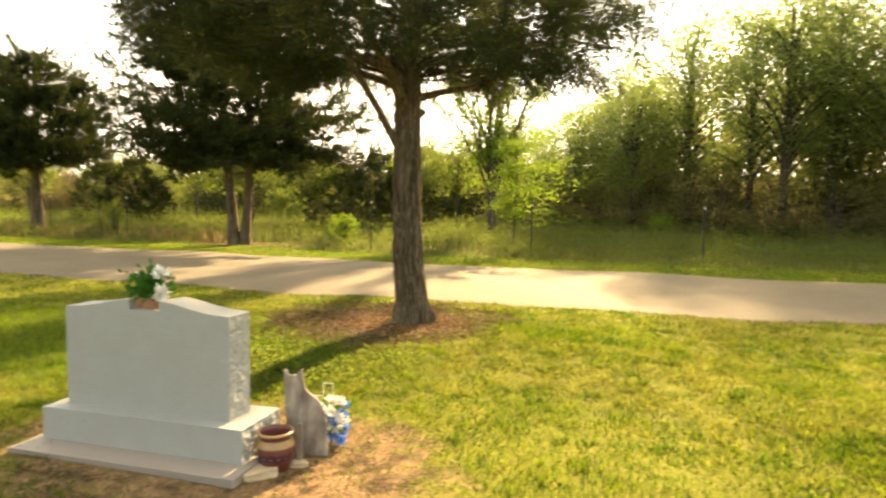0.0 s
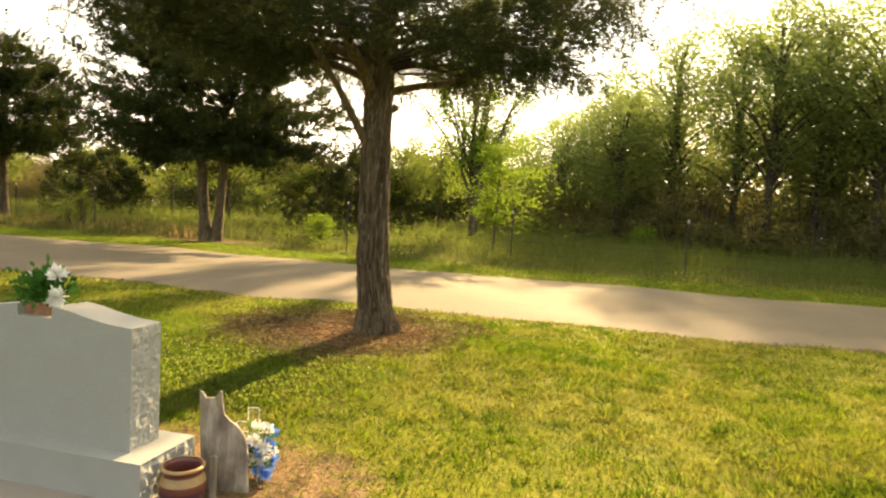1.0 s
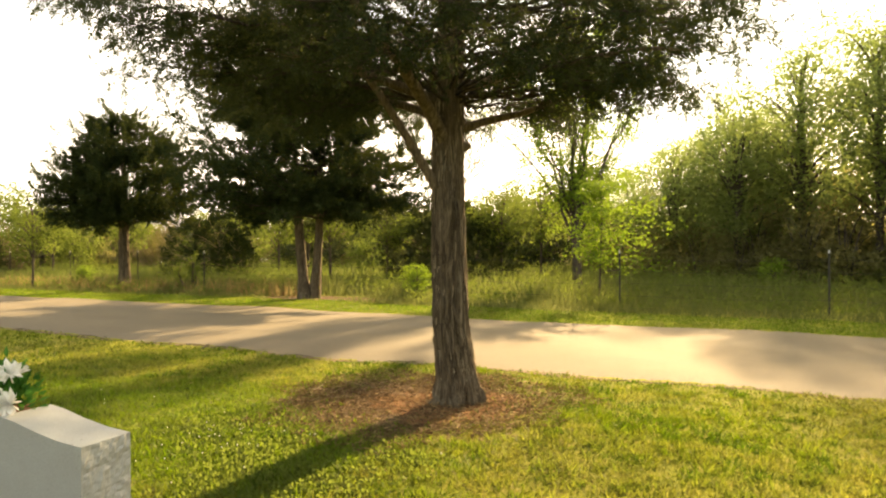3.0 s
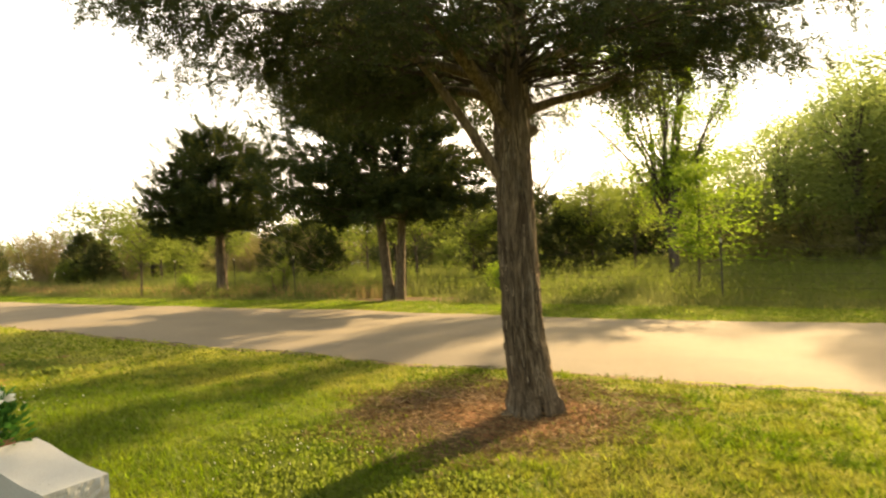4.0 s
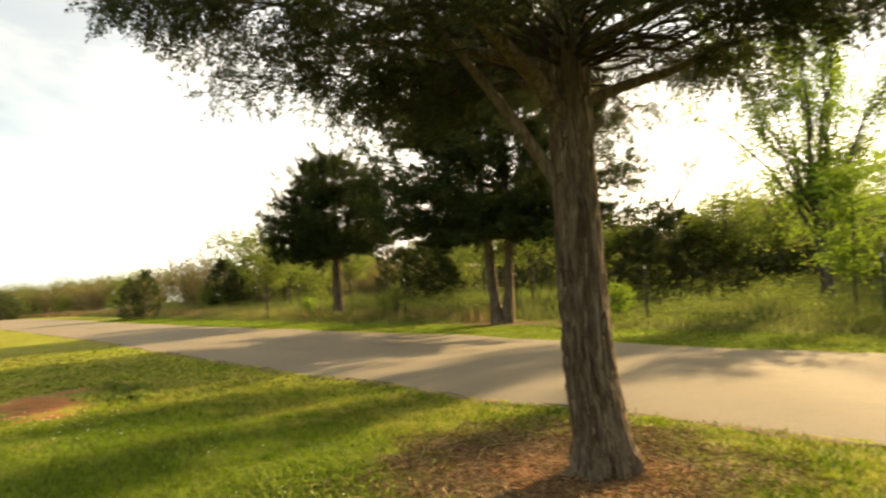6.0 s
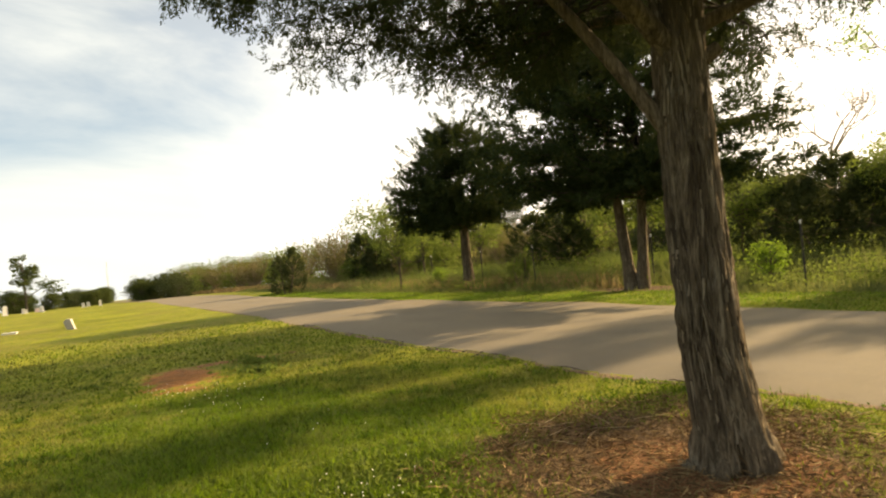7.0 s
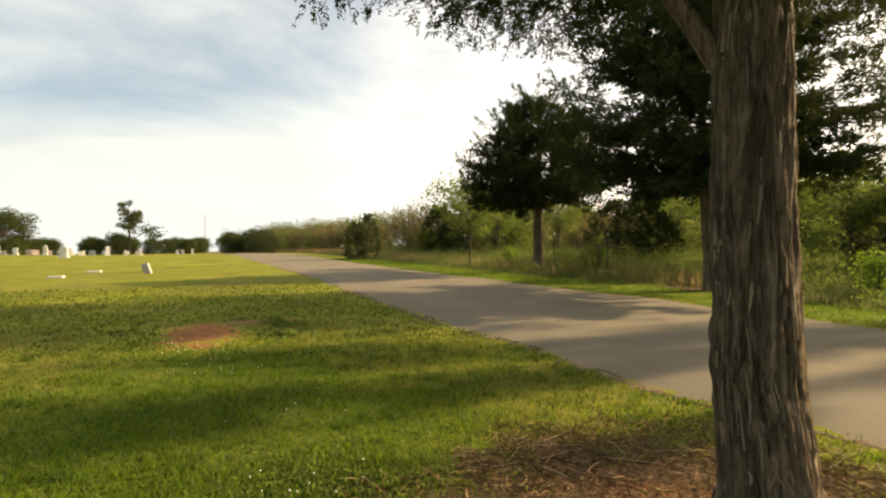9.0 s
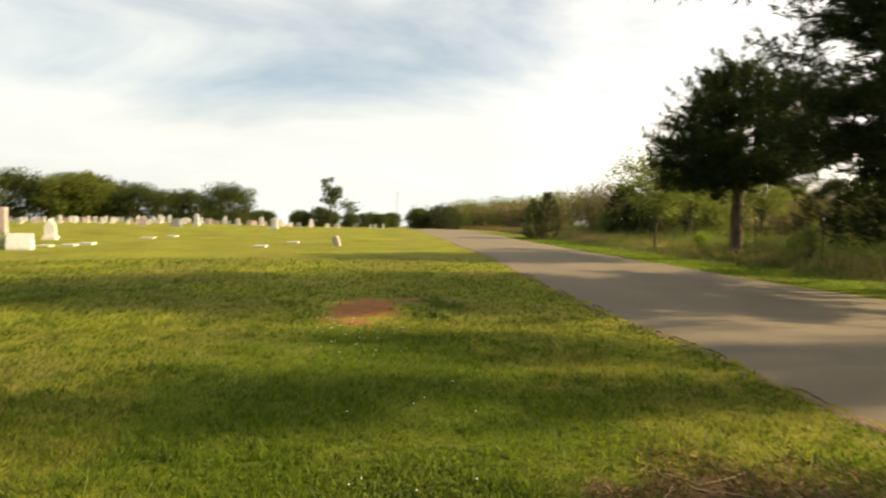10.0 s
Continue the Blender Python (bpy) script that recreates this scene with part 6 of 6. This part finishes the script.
def litter():
    r = np.random.default_rng(23)
    n = 15000
    a = r.uniform(0, 2 * np.pi, n)
    q = np.sqrt(r.uniform(0, 1, n)) * (1 + 0.13 * np.sin(3 * a + 1) + 0.1 * np.sin(7 * a) + 0.07 * np.sin(13 * a + 2))
    x, y = MULCH[0] + MULCH[2] * 1.02 * q * np.cos(a), MULCH[1] + MULCH[3] * 1.02 * q * np.sin(a)
    P = np.stack([x, y, land(x, y) + 0.004 + r.uniform(0, 0.02, n)], 1)
    D = r.normal(size=(n, 3)) * (1, 1, 0.3)
    V, F = leaves(r, P, D, 0.025 + 0.12 * r.uniform(0, 1, n) ** 2.2, r.uniform(0.004, 0.012, n))
    tagged(new("mulch_litter", mesh_of("mulch_litter", V, F, M_LITTER)), "dry needles, bark shreds and straw under the cedar", "litter", kind="stuff")
    n = 2600
    x, y = on_stone(0, 0)
    px = GRAVE[0] + r.normal(size=n) * 0.8
    py = GRAVE[1] + r.normal(size=n) * 0.42
    ok = inside((STONE_X, STONE_Y - 0.03, 0.80, 0.37, STONE_TURN), px, py) > 1
    px, py = px[ok], py[ok]
    P = np.stack([px, py, land(px, py) + 0.004], 1)
    V, F = leaves(r, P, r.normal(size=P.shape) * (1, 1, 0.15), r.uniform(0.02, 0.06, len(P)), r.uniform(0.004, 0.01, len(P)))
    tagged(new("grave_litter", mesh_of("grave_litter", V, F, M_STRAW)), "dry straw on bare reddish soil round the grave", "litter", kind="stuff")
    # fallen sticks
    for i, (sx, sy, ln, tn) in enumerate([(-1.75, 7.9, 0.25, 30), (-1.5, 7.5, 0.3, -20), (-1.9, 8.05, 0.3, 80), (-1.3, 8.0, 0.35, 10), (-0.4, 8.75, 0.28, 60), (-1.85, 7.6, 0.25, 110), (-1.65, 7.75, 0.22, 65), (-2.0, 7.8, 0.3, 5), (-1.55, 8.2, 0.3, 150), (-1.75, 7.35, 0.2, 40), (-1.35, 7.7, 0.26, 95), (-1.2, 8.35, 0.24, 20)]):
        t = mesh_of("stick", *tube(bend((-ln / 2, 0, 0), (0, 0.04 * math.sin(i * 2.0), 0.02), (ln / 2, 0.02, 0.03 + 0.1 * (i == 4)), 7), np.linspace(0.0032, 0.0014, 7), 6), M_STICK, True)
        o = new("stick", t)
        o.matrix_world = pose(sx, sy, float(land(sx, sy)) + 0.012, 0, 0, tn)
        tagged(o, "bare fallen stick on the mulch", "stick", "fallen sticks")
    # clover heads
    n = 90
    cx = np.concatenate([r.normal(-1.75, 0.45, n // 2), r.normal(-6.6, 0.7, n // 2), r.uniform(-6, -3, n // 15)])
    cy = np.concatenate([r.normal(6.2, 0.4, n // 2), r.normal(7.4, 0.3, n // 2), r.uniform(6.5, 9.0, n // 15)])
    ok = (cy < near_edge(cx) - 0.2) & (inside(MULCH, cx, cy) > 1.05)
    cx, cy = cx[ok], cy[ok]
    out = []
    for a, b in zip(cx, cy):
        v, f = lathe([(0.0, 0.0), (0.004, 0.003), (0.0055, 0.006), (0.003, 0.009), (0.0, 0.014)], 6)
        out.append((v + np.array([a, b, float(land(a, b)) + r.uniform(0.03, 0.055)]), f))
    m = Mat("clover_head", 0.8).colour((0.78, 0.75, 0.66)).m
    tagged(new("clover_flowers", mesh_of("clover_flowers", *gather(out), m)), "small white clover heads dotted in the lawn", "flowers", kind="stuff")


lawn()
field()
litter()
shrub = broadleaf("verge_shrub", -3.1, 19.9, "small yellow-green shrub at the tall grass edge", 91, 0.95, 0.5, 0.1, M_SPRING, 34, 36, 0.075, 4, 0.02, 3, 0.24, group="verge shrubs")
again(shrub, 8.2, 24.0, 1.1, 140)
again(shrub, -17.2, 24.2, 0.85, 250)


def weed_patch(x, y, rx, ry, n, seed, label, leaf=0.07):
    """A low patch of broad dark leaves in the lawn."""
    r = np.random.default_rng(seed)
    px, py = x + r.normal(size=n) * rx * 0.5, y + r.normal(size=n) * ry * 0.5
    P = np.stack([px, py, land(px, py) + r.uniform(0.0, leaf, n)], 1)
    V, F = leaves(r, P, r.normal(size=P.shape) + (0, 0, 0.6), leaf * r.uniform(0.6, 1.4, n), leaf * 0.7)
    tagged(new("weed_patch", mesh_of("weed_patch", V, F, M_GREEN)), label, "weeds", kind="stuff")


weed_patch(-11.2, 3.7, 0.9, 0.5, 900, 3, "low dark green clover patch in the lawn")
weed_patch(-8.2, 9.3, 0.5, 0.2, 160, 4, "low dark green weeds beside bare clay")
weed_patch(-7.2, 8.9, 0.25, 0.14, 90, 5, "low dark green weeds beside bare clay")
weed_patch(-7.4, 8.75, 0.7, 0.3, 120, 8, "low dark green weeds beside bare clay")
for i, (x, y, rx, ry, n) in enumerate([(-1.62, 5.6, 0.4, 0.9, 2600), (-1.0, 5.4, 0.5, 0.5, 1100), (-2.3, 6.5, 0.7, 0.6, 1500), (-0.55, 5.9, 0.35, 0.3, 500)]):
    weed_patch(x, y, rx, ry, n, 40 + i, "bright green clover growing through the lawn", 0.032)


def crumbs():
    """Broken bits of paving along the near edge of the lane."""
    r = np.random.default_rng(29)
    out = []
    for x in np.concatenate([r.uniform(-13, -3, 46), r.normal(-4.9, 0.4, 14), r.normal(-7.4, 0.4, 10)]):
        y = float(near_edge(x)) + r.normal() * 0.09
        a = np.sort(r.uniform(0, 2 * np.pi, 7))
        q = r.uniform(0.008, 0.04)
        ring = np.stack([np.cos(a) * q, np.sin(a) * q * 0.7, np.zeros(7)], 1)
        base = np.array([x, y, float(land(x, y)) + 0.004])
        v = np.concatenate([ring + base, ring * 0.7 + base + (0, 0, q * 0.45)])
        f = np.array([[i, (i + 1) % 7, 7 + (i + 1) % 7, 7 + i] for i in range(7)] + [[7, 8, 9, 10], [7, 10, 11, 12], [7, 12, 13, 13]][:2])
        out.append((v, f))
    tagged(new("paving_crumbs", mesh_of("paving_crumbs", *gather(out), M_ROAD)), "broken crumbs of paving along the lane edge", "rubble", kind="stuff")


crumbs()


def lane_edge():
    """Bare soil washed out along the near edge of the lane, and soil-filled cracks beside it."""
    r = np.random.default_rng(37)
    k = Mat("edge_soil", 0.95, 0.1)
    k.colour(k.ramp(k.noise(30, 5, 0.7), (0.3, (0.05, 0.034, 0.022)), (0.5, (0.13, 0.088, 0.055)), (0.7, (0.22, 0.165, 0.11)))).bump(k.noise(45), 0.8, 0.01)
    x = np.arange(-26, 10, 0.05)
    def wander(width, scale):
        raw = r.normal(size=len(x) + width)
        return scale * np.convolve(raw, np.ones(width) / width, "valid")[: len(x)] * math.sqrt(width)
    lo = near_edge(x) + 0.0 + wander(7, 0.02) + wander(41, 0.05)
    hi = near_edge(x) + 0.07 + wander(7, 0.02) + wander(31, 0.03)
    u = np.linspace(0, 1, 5)
    Y = lo[:, None] + np.maximum(hi - lo, 0.01)[:, None] * u[None]
    X = np.repeat(x[:, None], 5, 1)
    Z = land(X, Y) + 0.005 * np.sin(np.pi * u)[None] + 0.002
    V = np.stack([X, Y, Z], -1).reshape(-1, 3)
    i, j = np.meshgrid(np.arange(len(x) - 1), np.arange(4), indexing="ij")
    F = np.stack([i * 5 + j, (i + 1) * 5 + j, (i + 1) * 5 + j + 1, i * 5 + j + 1], -1).reshape(-1, 4)
    tagged(new("edge_soil", mesh_of("edge_soil", V, F, k.m)), "strip of bare brown soil along the ragged lane edge", "soil", kind="stuff")
    dark = Mat("crack_fill", 0.95, 0.05)
    dark.colour(dark.ramp(dark.noise(40, 4), (0.3, (0.04, 0.03, 0.02)), (0.7, (0.10, 0.075, 0.05))))
    out = []
    for x0, ln, off in [(-5.4, 0.7, 0.14), (-4.5, 0.4, 0.16), (-3.2, 0.5, 0.12), (-7.6, 0.6, 0.14), (-9.6, 0.7, 0.15), (-1.6, 0.5, 0.14), (-12.5, 0.8, 0.16)]:
        cx = np.linspace(x0, x0 + ln, 16)
        cy = near_edge(cx) + off + 0.03 * np.sin(cx * 9 + x0) + r.normal(size=16) * 0.014
        w = (cy - near_edge(cx)) / (far_edge(cx) - near_edge(cx))
        cz = land(cx, cy) - 0.003 + 0.04 * np.sin(np.pi * w) + 0.001
        out.append(tube(np.stack([cx, cy, cz], 1), 0.002 + 0.009 * np.sin(np.linspace(0.05, 3.0, 16)) * r.uniform(0.4, 1.0, 16), 5))
    tagged(new("lane_cracks", mesh_of("lane_cracks", *gather(out), dark.m)), "soil-filled cracks along the crumbling lane edge", "cracks", kind="stuff")


lane_edge()
